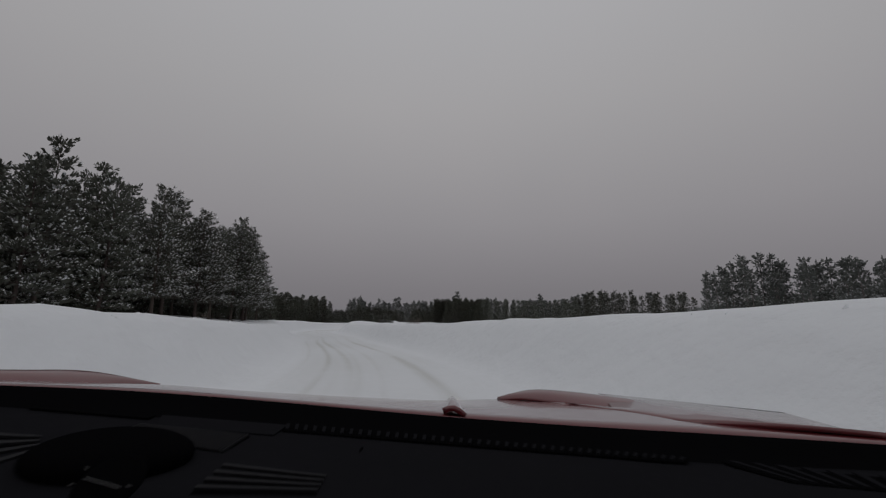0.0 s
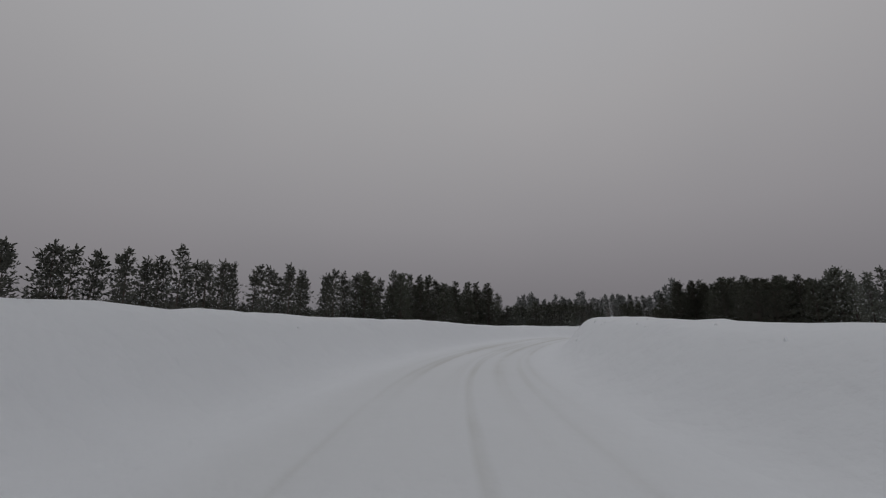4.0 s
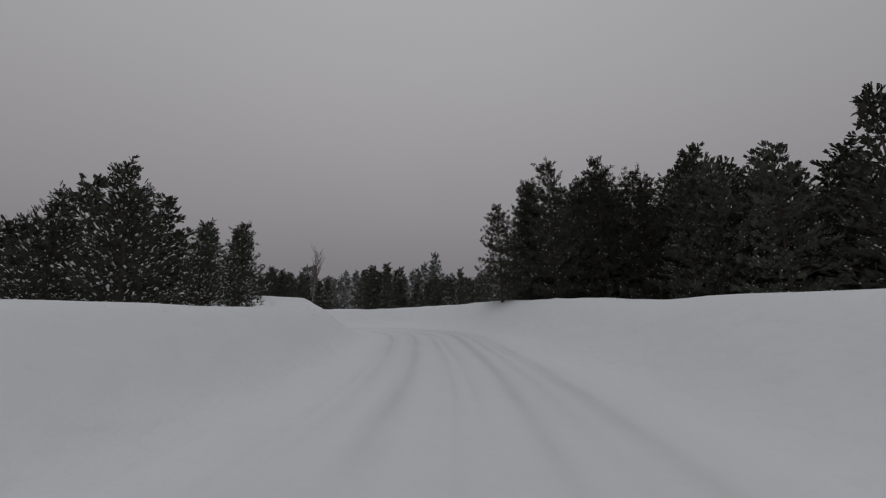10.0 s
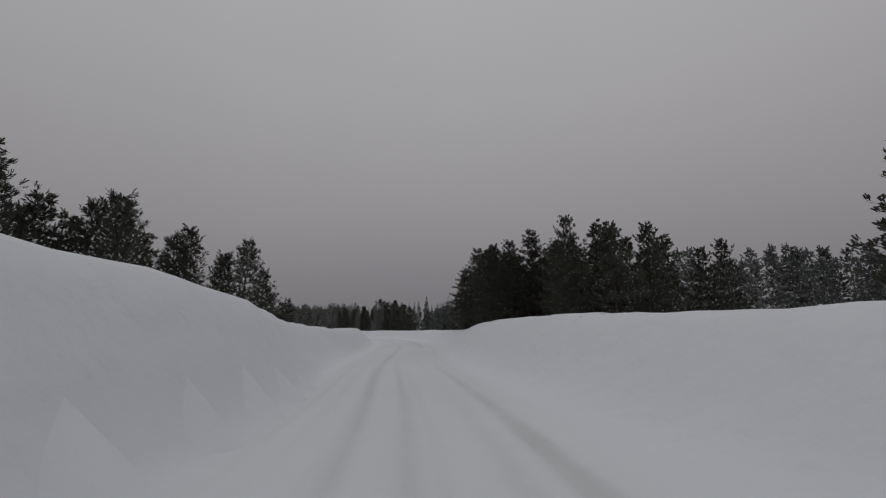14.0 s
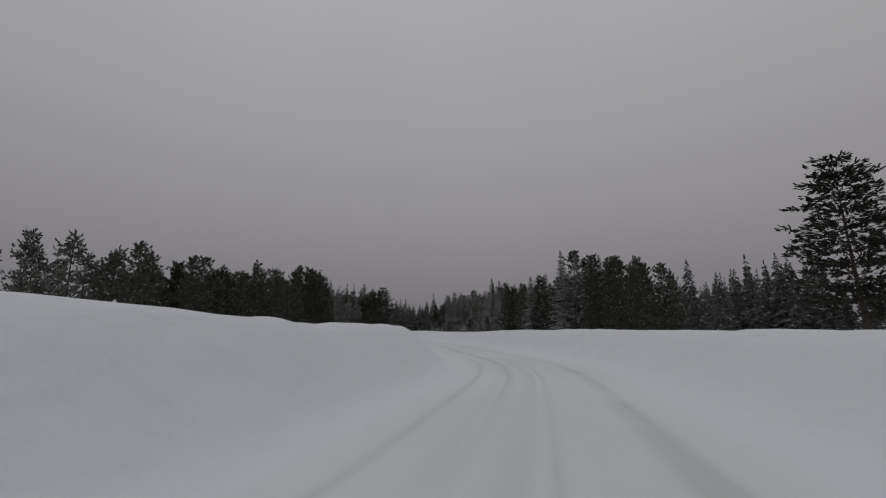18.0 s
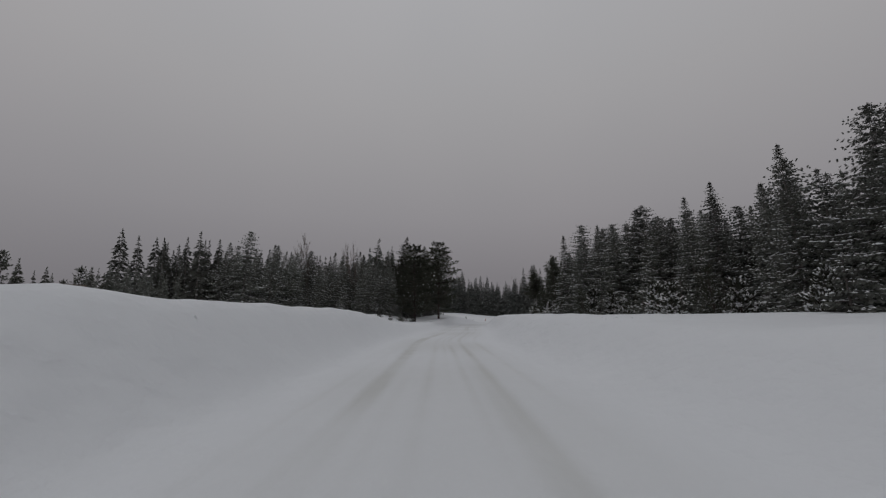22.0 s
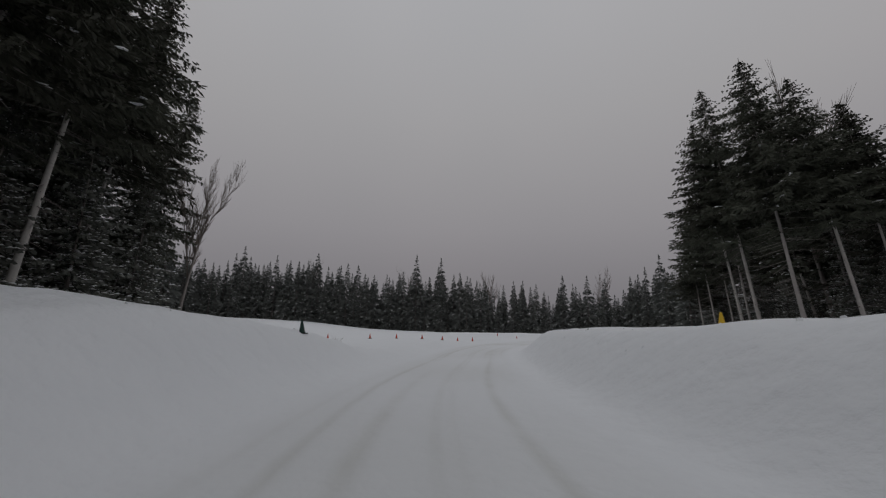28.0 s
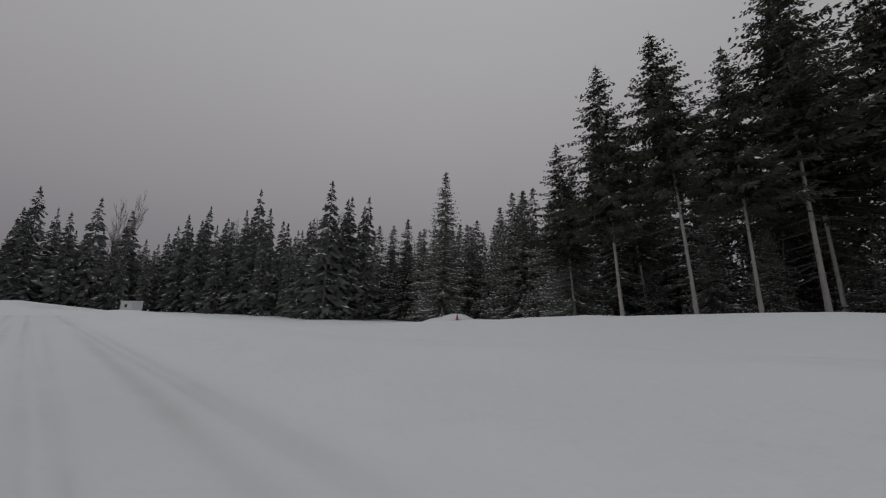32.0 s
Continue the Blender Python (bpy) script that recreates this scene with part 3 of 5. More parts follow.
def bare_parts(seed, h, spread=0.5):
    """A leafless broad-leaved tree."""
    rng = np.random.RandomState(seed)
    t, tw = Leafage(), Leafage()

    def grow(p, d, length, r, level):
        n = 4
        for k in range(n):
            d2 = d + rng.uniform(-0.09, 0.09, 3) + np.array([0, 0, 0.05])
            d2 /= np.linalg.norm(d2)
            e = p + d2 * length / n
            r2 = r * (1 - 0.75 * (k + 1) / n) + 0.004
            (t if level == 0 else tw).rod(p, e, r if k == 0 else rk, r2, 6 if level == 0 else 3)
            rk = r2
            if level < 3 and (level > 0 or k >= 1):
                for _ in range(3 if level == 2 else 2):
                    a = rng.uniform(0, 6.28)
                    out = np.array([math.cos(a), math.sin(a), 0])
                    dd = d2 * (1 - spread) + out * spread + np.array([0, 0, 0.12])
                    grow(e, dd / np.linalg.norm(dd), length * rng.uniform(0.38, 0.58), r2 * 0.7 + 0.003, level + 1)
            p, d = e, d2

    grow(np.array([0, 0, -0.3]), np.array([0.02, 0, 1.0]), h * 0.8, h * 0.011 + 0.02, 0)
    return t, tw


def make_tree(name, parts, mats, label, category, names=("trunk", "limb_work", "crown", "snow_load")):
    root = new(name)
    for n, g, m in zip(names, parts, mats):
        if g.settle().f:
            ob = part_mesh(n, g.mesh(n), m, root, "clumps of fresh snow" if n == "snow_load" else "", smooth=(n in ("snow_load", "trunk")))
            if n != "trunk":
                ob["kind"] = "stuff"
    tagged(root, label, category)
    root["spare"] = 1
    return root


FM = (M_GREY, M_GREY, M_FAR, M_LOAD)
LM = (M_PALEBARK, M_GREY, M_PINE, M_LOAD)
PM = (M_BARK, M_BARK, M_PINE, M_LOAD)
SM = (M_GREY, M_GREY, M_SPRUCE, M_LOAD)
KIND = {}
T_TALL = "tall dark green plantation pine with snow-laden branch tips"
T_MID = "dark green pine with upswept shoots and light snow on them"
T_SMALL = "young bushy pine with snow caught on its shoots"
T_SPRUCE = "narrow pointed spruce with drooping snow-dusted boughs"
T_LOFTY = "lofty ragged spruce with a bare pale lower trunk"


def stock(key, size, made):
    KIND[key] = (size, made)


stock("tall", 11.0, [make_tree("plantation_pine_tree", pine_parts(10 + k, 11, 0.15, 3.2, 20, 7, 0.16, 0.26, 0.25, 0.036, 7, 1, 0.9, snowy=1.3, fan=3), (M_BARK, M_BARK, M_FROST, M_LOAD), T_TALL, "pine tree") for k in range(4)])
stock("tall_off", 11.0, [make_tree("plantation_pine_tree", pine_parts(15 + k, 11, 0.12, 3.2, 17, 6, 0.18, 0.34, 0.28, 0.050, 8, 1, 0.9, snowy=1.25, woody=False), (M_BARK, M_BARK, M_FROST, M_LOAD), T_TALL, "pine tree") for k in range(3)])
stock("mid", 7.5, [make_tree("pine_tree", pine_parts(20 + k, 7.5, 0.05, 2.35, 19, 7, 0.34, 0.22, 0.22, 0.034, 6, 1, 0.2, snowy=0.6, fan=3), PM, T_MID, "pine tree") for k in range(4)])
stock("mid_off", 7.5, [make_tree("pine_tree", pine_parts(25 + k, 7.5, 0.04, 2.3, 15, 6, 0.34, 0.30, 0.25, 0.048, 6, 1, 0.4, snowy=0.6, woody=False), PM, T_MID, "pine tree") for k in range(4)])
stock("small", 4.5, [make_tree("young_pine_tree", pine_parts(30 + k, 4.5, 0.03, 1.6, 14, 6, 0.46, 0.22, 0.22, 0.034, 5, 1, 0.6, snowy=1.0, fan=3), PM, T_SMALL, "pine tree") for k in range(4)])
stock("small_off", 4.5, [make_tree("young_pine_tree", pine_parts(35 + k, 4.5, 0.02, 1.65, 12, 6, 0.46, 0.26, 0.22, 0.040, 8, 1, 0.6, snowy=1.0, woody=False), PM, T_SMALL, "pine tree") for k in range(4)])
stock("laden", 3.0, [make_tree("young_pine_tree", pine_parts(135 + k, 3.0, 0.02, 1.5, 8, 6, 0.2, 0.26, 0.30, 0.045, 4, 1, 0.95, snowy=1.5, woody=False), PM, "low young pine bent under thick lumps of snow", "pine tree") for k in range(3)])
stock("laden_off", 3.0, KIND["laden"][1])
stock("spruce", 9.0, [make_tree("spruce_tree", spruce_parts(40 + k, 9, 0.03, 2.0 + 0.15 * k, 50, 9, 0.8, step=0.21, width=0.036, spray=0.13, fan=3), SM, T_SPRUCE, "spruce tree") for k in range(3)])
stock("spruce_off", 9.0, [make_tree("spruce_tree", spruce_parts(45 + k, 9, 0.03, 1.95 + 0.16 * k, 42, 8, 0.8, 0.32, 0.2, 0.24, 0.27, 0.055, False, 0.0, 0.16), SM, T_SPRUCE, "spruce tree") for k in range(4)])
stock("broad", 9.0, [make_tree("broad_spruce_tree", spruce_parts(70 + k, 9, 0.04, 2.2 + 0.12 * k, 40, 9, 0.75, 0.12, 0.5, 0.36, 0.23, 0.042, True, 0.0, 0.14, 3, (0.5, 0.42, 0.58)[k]), SM, "dense broad-topped spruce tree with snow along its level boughs", "spruce tree") for k in range(3)])
stock("broad_off", 9.0, [make_tree("broad_spruce_tree", spruce_parts(75 + k, 9, 0.04, 2.1 + 0.15 * k, 36, 8, 0.7, 0.14, 0.5, 0.34, 0.29, 0.055, False, 0.0, 0.16, 1, (0.52, 0.44)[k]), SM, "dense broad-topped spruce tree with snow along its level boughs", "spruce tree") for k in range(2)])
stock("lofty", 14.0, [make_tree("tall_spruce_tree", spruce_parts(50 + k, 14, (0.40, 0.48, 0.34, 0.44)[k], 2.9, 38, 9, 0.05, 0.26, 0.5, 0.30, 0.19, 0.042, True, 40, 0.19, 3), LM, T_LOFTY, "spruce tree") for k in range(4)])
stock("lofty_off", 14.0, [make_tree("tall_spruce_tree", spruce_parts(55 + k, 14, (0.38, 0.45, 0.30, 0.2)[k], 2.8, 34, 8, 0.08, 0.28, 0.5, 0.28, 0.22, 0.048, True, 16, 0.17), LM, T_LOFTY, "spruce tree") for k in range(4)])
stock("bush", 1.5, [make_tree("spruce_sapling", spruce_parts(60 + k, 1.5, 0.02, 0.7, 10, 7, 0.45, 0.1, 0.1, 0.2, 0.16, 0.04), SM, "knee-high snowy conifer sapling on the snowbank", "sapling") for k in range(2)])
stock("bare", 11.0, [make_tree("bare_tree", bare_parts(70 + k, 11, 0.26), (M_GREY, M_TWIG), "leafless grey broad-leaved tree with fine upward twigs", "bare tree", ("trunk", "twig_work")) for k in range(2)])
stock("whitepine", 15.0, [make_tree("white_pine_tree", pine_parts(80 + k, 15, 0.12, 4.6, 22, 6, 0.10, 0.36, 0.46, 0.07, 5, 2, 0.10, True), PM, "large old white pine with flat layered boughs", "pine tree") for k in range(2)])
stock("larch", 5.0, [make_tree("bare_larch_tree", spruce_parts(90 + k, 5, 0.06, 0.9, 18, 5, 0.0, -0.25, 0.2, 0.3, 0.4, 0.014), (M_TWIG, M_TWIG, M_TWIG, M_LOAD), "thin leafless brown larch sapling on the snowbank", "larch") for k in range(2)])

PLANTED = {"n": 0}


def plant(kind, x, y, h, spin, group="", lean=0.0, over=(0, 0)):
    """Sets one tree of a kind on the ground, at the height wanted."""
    size, stock = KIND[kind]
    k = PLANTED["n"]
    PLANTED["n"] += 1
    proto = stock[k % len(stock)]
    s = h / size
    m = pose(x, y, land_at(x, y) - 0.05, lean * math.sin(k * 2.4) + over[0], lean * math.cos(k * 2.4) + over[1], 0) @ pose(0, 0, 0, 0, 0, spin) @ Matrix.Diagonal((s * (0.94 + 0.02 * (k % 7)), s * (1.06 - 0.02 * (k % 7)), s, 1))
    if "spare" in proto:
        del proto["spare"]
        proto.matrix_basis = m
        ob = proto
    else:
        ob = copy_thing(proto, m @ Matrix.Diagonal((1 / proto.scale.x, 1 / proto.scale.y, 1 / proto.scale.z, 1)))
        if "spare" in ob:
            del ob["spare"]
    if group:
        ob["group"] = group
    return ob


def inside(x, y, poly):
    hit = np.zeros(x.shape, bool)
    for (xa, ya), (xb, yb) in zip(poly, poly[1:] + poly[:1]):
        c = (ya > y) != (yb > y)
        hit ^= c & (x < (xb - xa) * (y - ya) / (yb - ya + 1e-9) + xa)
    return hit


WOOD_STOCK = {}


def far_tree(kind, k):
    """One of eight simple far trees of a kind, 10 m high, as arrays."""
    if (kind, k) not in WOOD_STOCK:
        if kind in ("spruce", "lofty"):
            parts = fan_spruce(900 + k, 10, 0.05 if kind == "spruce" else 0.25, (1.55 + 0.10 * k) if kind == "spruce" else 1.4, 25, 8, 0.55 if kind == "spruce" else 0.25)
        else:
            parts = pine_parts(950 + k, 10, 0.05, 2.5, 12, 5, 0.34, 0.80, 0.42, 0.085, 3, 1, 0.5, snowy=0.8, woody=False)
        WOOD_STOCK[kind, k] = [(np.array(g.settle().v), g.f) for g in (parts[0], parts[2], parts[3])]
    return WOOD_STOCK[kind, k]


class Woods:
    """Far trees, too many to count, gathered in one mesh for each surface."""

    def __init__(self):
        self.verts, self.faces, self.count = [[], [], []], [[], [], []], [0, 0, 0]

    def add(self, rng, kind, x, y, z, h):
        a, s = rng.uniform(0, 6.28), h / 10
        turn = np.array([[math.cos(a), math.sin(a), 0], [-math.sin(a), math.cos(a), 0], [0, 0, 1]]) * s
        for i, (v, f) in enumerate(far_tree(kind, rng.randint(8))):
            self.verts[i].append(v @ turn + (x, y, z))
            k = self.count[i]
            self.faces[i] += [tuple(j + k for j in q) for q in f]
            self.count[i] += len(v)

    def done(self, name, label, mats):
        if not self.faces[1]:
            return
        root = new(name)
        for i, (n, m) in enumerate((("trunks", mats[0]), ("crowns", mats[2]), ("snow_loads", mats[3]))):
            part_mesh(n, mesh_from(n, np.concatenate(self.verts[i]).tolist(), self.faces[i]), m, root)
        tagged(root, label, "woods", kind="stuff")


def grove(name, poly, spacing, low, high, kinds, seed, near=24.0, keep=6.3, group="", lean=0.0, over=(0, 0), fine=9.5):
    """Fills an outline with trees: those by the road one by one, those behind as one wood."""
    rng = np.random.RandomState(seed)
    xs, ys = [p[0] for p in poly], [p[1] for p in poly]
    px, py = np.meshgrid(np.arange(min(xs), max(xs), spacing), np.arange(min(ys), max(ys), spacing))
    px = (px + rng.uniform(-0.36, 0.36, px.shape) * spacing).ravel()
    py = (py + rng.uniform(-0.36, 0.36, py.shape) * spacing).ravel()
    ok = inside(px, py, poly)
    px, py = px[ok], py[ok]
    d, t, _ = nearest(px, py)
    ok = np.abs(d) > keep
    px, py, d = px[ok], py[ok], np.abs(d[ok])
    z = land(px, py)
    woods = Woods()
    pines = False
    for i in range(len(px)):
        kind = kinds[rng.randint(len(kinds))]
        h = max(1.6, rng.uniform(low, high) - z[i])
        if kind in ("small", "laden") and high > 6.5:
            h = rng.uniform(2.0, 3.6)
        if d[i] < near:
            plant(kind if d[i] < fine or kind == "bush" else kind + "_off", px[i], py[i], h, rng.uniform(0, 360), group, lean, over)
        else:
            kind = "spruce" if kind == "broad" else kind
            pines |= kind not in ("spruce", "lofty")
            woods.add(rng, kind, px[i], py[i], z[i] - 0.05, h)
    woods.done("pine_wood" if pines else "spruce_wood", "dense dark conifer wood dusted with snow behind the track", (M_BARK, M_BARK, M_FROST, M_LOAD) if pines else SM)


def treeline(line, rows, spacing, low, high, kind, seed, depth=3.0):
    """A far edge of forest along a line."""
    rng = np.random.RandomState(seed)
    woods = Woods()
    for (xa, ya), (xb, yb) in zip(line, line[1:]):
        n = max(1, int(math.hypot(xb - xa, yb - ya) / spacing))
        nxv, nyv = (yb - ya), -(xb - xa)
        ln = math.hypot(nxv, nyv)
        for r in range(rows):
            for k in range(n):
                g = (k + rng.uniform(0, 1)) / n
                x = xa + (xb - xa) * g - nxv / ln * depth * (r + rng.uniform(-.4, .4))
                y = ya + (yb - ya) * g - nyv / ln * depth * (r + rng.uniform(-.4, .4))
                woods.add(rng, kind, x, y, land_at(x, y) - 0.05, rng.uniform(low, high) * (1.22 if rng.uniform() < 0.1 else 1) * (0.92 + 0.16 * math.sin(x * 0.31 + y * 0.17) * math.sin(y * 0.13)))
    woods.done("spruce_wood" if kind in ("spruce", "lofty") else "pine_wood", "far edge of conifer forest with pointed uneven tops, snow-dusted and painted hazy", FM)


grove("a", [(-20.2, 44.8), (-18.4, 38), (-18.0, 28), (-19.5, 10), (-21, -12), (-31, -12), (-36, 52), (-25, 47.2)], 2.7, 9.6, 11.6, ["tall"], 1, 26, group="plantation pines", fine=12.5)
grove("a2", [(-19.8, 43.8), (-19, 34), (-20, 10), (-30, 10), (-35, 50), (-25, 46.2)], 3.3, 4.5, 7.5, ["mid"], 21, 15, keep=9.5, group="undergrowth pines")
grove("b1", [(-44, 88), (-41, 96), (-38, 110), (-34, 120), (-37, 134), (-51, 136), (-55, 92)], 2.9, 7.9, 9.6, ["mid"], 28, 25, group="pines beside the field")
grove("b", [(-43, 132), (-43, 140), (-45, 162), (-58, 162), (-58, 134)], 3.0, 6.9, 8.3, ["mid"], 2, 25, group="pines beside the field")
grove("b2", [(-58, 60), (-47, 80), (-44, 88), (-55, 92), (-66, 60)], 2.9, 7.8, 9.4, ["mid"], 22, 22, group="pines beside the field")
grove("c", [(-17.5, 133.5), (-17, 150), (-30, 152), (-44, 140), (-44, 126), (-30, 127), (-22.5, 131)], 2.8, 4.6, 6.0, ["small"], 3, 30, keep=6.8, group="young pines")
grove("c2", [(-20, 146), (-24, 154), (-36, 160), (-40, 158), (-28, 146)], 2.5, 4.6, 5.8, ["small"], 4, 30, keep=6.6, group="young pines")
grove("d1", [(-3.4, 138.2), (-2.2, 142.5), (2, 145), (14, 147), (17, 135), (5, 134), (0, 135.8)], 2.1, 8.8, 10.2, ["mid"], 5, 24, 4.4, group="dark pines at the bend", fine=14)
grove("d2", [(4.5, 118), (15, 114), (16, 135), (5, 134.2), (0.5, 134.2), (2, 128)], 2.1, 7.0, 8.3, ["mid"], 6, 36, group="pines at the bend")
grove("d4", [(12, 114), (20, 115), (40, 112), (42, 122), (20, 124), (12, 125)], 2.6, 7.5, 9.0, ["mid"], 23, 22, group="pines at the bend")
grove("d3", [(40, 112), (75, 114), (80, 123), (42, 126)], 3.2, 9.4, 11.6, ["mid"], 7, 20)
grove("e1", [(-13, 161), (-8, 161), (-6, 170), (-12, 173)], 2.0, 6.4, 7.8, ["mid"], 8, 34, group="pines past the bend")
grove("e3", [(-6, 160), (-4.5, 156.5), (2, 160), (4, 170), (-5, 172)], 2.3, 5.0, 6.2, ["mid"], 24, 34, group="pines past the bend")
grove("e2", [(-20, 164.5), (-15, 180), (-24, 182), (-27, 169)], 2.4, 6.2, 7.4, ["mid"], 9, 26, 5.2, group="pines past the bend")
grove("e4", [(-27, 169), (-24, 182), (-30, 190), (-38.5, 186.5), (-37.4, 179.6), (-35, 176.4)], 2.2, 6.6, 8.4, ["mid"], 29, 26, 5.2, group="pines past the bend", fine=12)
grove("i", [(-52, 166), (-58, 171), (-64, 177), (-70, 175), (-60, 162)], 2.6, 4.4, 5.8, ["small"], 10, 30, group="young pines")
grove("h1", [(-82, 180), (-92, 184), (-103, 188), (-103, 172), (-84, 171)], 2.1, 5.8, 7.2, ["mid"], 26, 22, group="pines left of the straight", fine=13)
grove("h2", [(-103, 188), (-112, 190.2), (-112, 175), (-103, 172)], 2.1, 6.2, 7.6, ["mid"], 34, 22, group="pines left of the straight", fine=16)
grove("h", [(-112, 190.2), (-121, 192.5), (-123, 178), (-112, 175)], 2.3, 8.8, 10.6, ["mid"], 11, 18, group="pines left of the straight", fine=16)
grove("j0", [(-77, 207), (-80, 218), (-83, 219), (-82, 207.5)], 2.1, 6.0, 7.4, ["mid"], 27, 24, group="spruces along the straight")
grove("j1", [(-82, 207.5), (-83, 219), (-90, 222), (-86.5, 209.5)], 2.2, 7.6, 9.0, ["mid", "mid", "spruce"], 30, 24, group="spruces along the straight")
grove("j", [(-88.5, 211), (-90, 222.5), (-112, 232), (-112, 216.5), (-108, 215)], 2.3, 6.6, 8.2, ["spruce", "mid", "spruce"], 12, 24, group="spruces along the straight")
grove("j2", [(-112, 216.5), (-112, 231), (-130, 236), (-143, 238), (-143, 226), (-137, 224.5), (-126, 222.5)], 2.3, 8.6, 10.6, ["spruce", "broad"], 17, 24, group="spruces along the straight", fine=18)
grove("j3", [(-108, 213), (-126, 219), (-140, 221), (-150, 222.5), (-150, 225), (-137, 223.5), (-126, 221.5), (-108, 215.5)], 2.2, 2.6, 3.8, ["small", "laden", "bush"], 18, 24, keep=8, group="low growth before the spruces")
grove("n1", [(-143, 226.5), (-150, 224.5), (-155.5, 223.4), (-156, 236), (-143, 238)], 2.1, 9.4, 11.7, ["broad", "broad", "spruce"], 31, 30, group="spruces along the straight", fine=22)
grove("n3", [(-140, 222.8), (-157, 219.8), (-160, 222), (-143, 225.6)], 1.9, 2.2, 3.2, ["laden", "bush", "laden"], 32, 24, keep=7.5, group="low growth before the spruces")
grove("n", [(-158, 223), (-164, 225), (-172, 229), (-178, 231), (-180, 242), (-158, 238)], 2.6, 5.6, 7.8, ["spruce", "small", "spruce", "small"], 13, 24, group="spruces along the straight")
grove("k0", [(-126, 185), (-140, 180.2), (-152, 178), (-154, 170), (-126, 172)], 2.7, 5.0, 6.6, ["spruce", "mid"], 33, 12, group="low trees before the spruces")
grove("k1", [(-152, 178), (-157.5, 184.2), (-164, 172), (-160, 168)], 2.6, 6.2, 7.8, ["spruce"], 36, 30, group="spruces before the clearing")
grove("k", [(-157.5, 184.2), (-166, 194), (-173, 203), (-178, 206.5), (-180, 190), (-176, 178), (-164, 172)], 2.5, 9.2, 12.0, ["spruce", "spruce", "spruce", "broad"], 14, 30, group="spruces before the clearing", lean=3, over=(-6, 2))
grove("k2", [(-165, 167), (-176, 178), (-180, 190), (-178, 205), (-194, 202), (-194, 172)], 2.9, 11, 13.6, ["spruce"], 19, 20, group="spruces before the clearing")
grove("l", [(-188, 206), (-193, 211.5), (-199, 215.2), (-205, 216), (-208, 211), (-200, 200), (-186, 200)], 2.9, 12.5, 17.5, ["lofty"], 15, 24, keep=7.5, group="lofty spruces", lean=4, over=(-8, 4), fine=16)
grove("l2", [(-186, 205), (-193, 211), (-199, 214.6), (-206, 215.6), (-208, 209), (-196, 198), (-186, 198)], 2.1, 5.5, 10.0, ["spruce"], 25, 24, keep=8.0, group="spruces under the lofty ones", lean=3, over=(-3, 2))
grove("m3", [(-193.5, 254.5), (-198, 257), (-202.5, 260.5), (-203, 264), (-196, 268), (-187, 258)], 2.4, 11.4, 13.6, ["lofty", "lofty", "spruce"], 37, 27, group="lofty spruces", lean=4, over=(2, -5), fine=13)
grove("m", [(-188.5, 244.5), (-193.0, 244.5), (-194, 248.5), (-192, 253), (-184, 256), (-180, 246)], 2.5, 12.0, 14.4, ["lofty"], 16, 27, group="lofty spruces", lean=4, over=(2, -5), fine=13)
grove("m4", [(-191.0, 243), (-195, 244), (-197, 250), (-200.5, 256), (-203, 260), (-196, 266), (-184, 256), (-182, 245)], 2.2, 4.0, 8.0, ["spruce"], 39, 27, group="spruces under the lofty ones", fine=12)
grove("m2", [(-203.0, 262), (-203.5, 272), (-207.5, 282), (-211.5, 288), (-222, 296), (-212, 300), (-198, 288), (-199, 266)], 2.2, 10.0, 13.4, ["spruce"], 35, 40, group="spruces at the clearing edge")
treeline([(-217, 288), (-224, 297), (-248, 313), (-270, 306), (-288, 285)], 3, 2.0, 10.0, 16.5, "spruce", 31, 3.0)
treeline([(-288, 285), (-305, 272), (-318, 247), (-330, 222), (-320, 200), (-290, 190), (-260, 190), (-230, 196), (-210, 203)], 3, 2.0, 13.5, 21.0, "spruce", 38, 3.0)
treeline([(-60, 248), (-37, 240), (-10, 236), (30, 228), (80, 210)], 3, 2.6, 12.4, 15.0, "mid", 32, 4)
treeline([(-150, 300), (-120, 268), (-95, 248), (-70, 250), (-45, 240)], 3, 2.4, 8, 11, "spruce", 33, 4)
treeline([(-105, 236), (-98, 238), (-92, 243), (-86, 246)], 2, 2.2, 8, 10.5, "spruce", 36, 3)
treeline([(-75, 166), (-84, 160), (-110, 150), (-150, 160)], 2, 3.0, 6, 8, "mid", 34, 4)
treeline([(60, 90), (80, 60), (90, 20), (80, -20)], 3, 2.6, 11.5, 14.6, "mid", 35, 4)

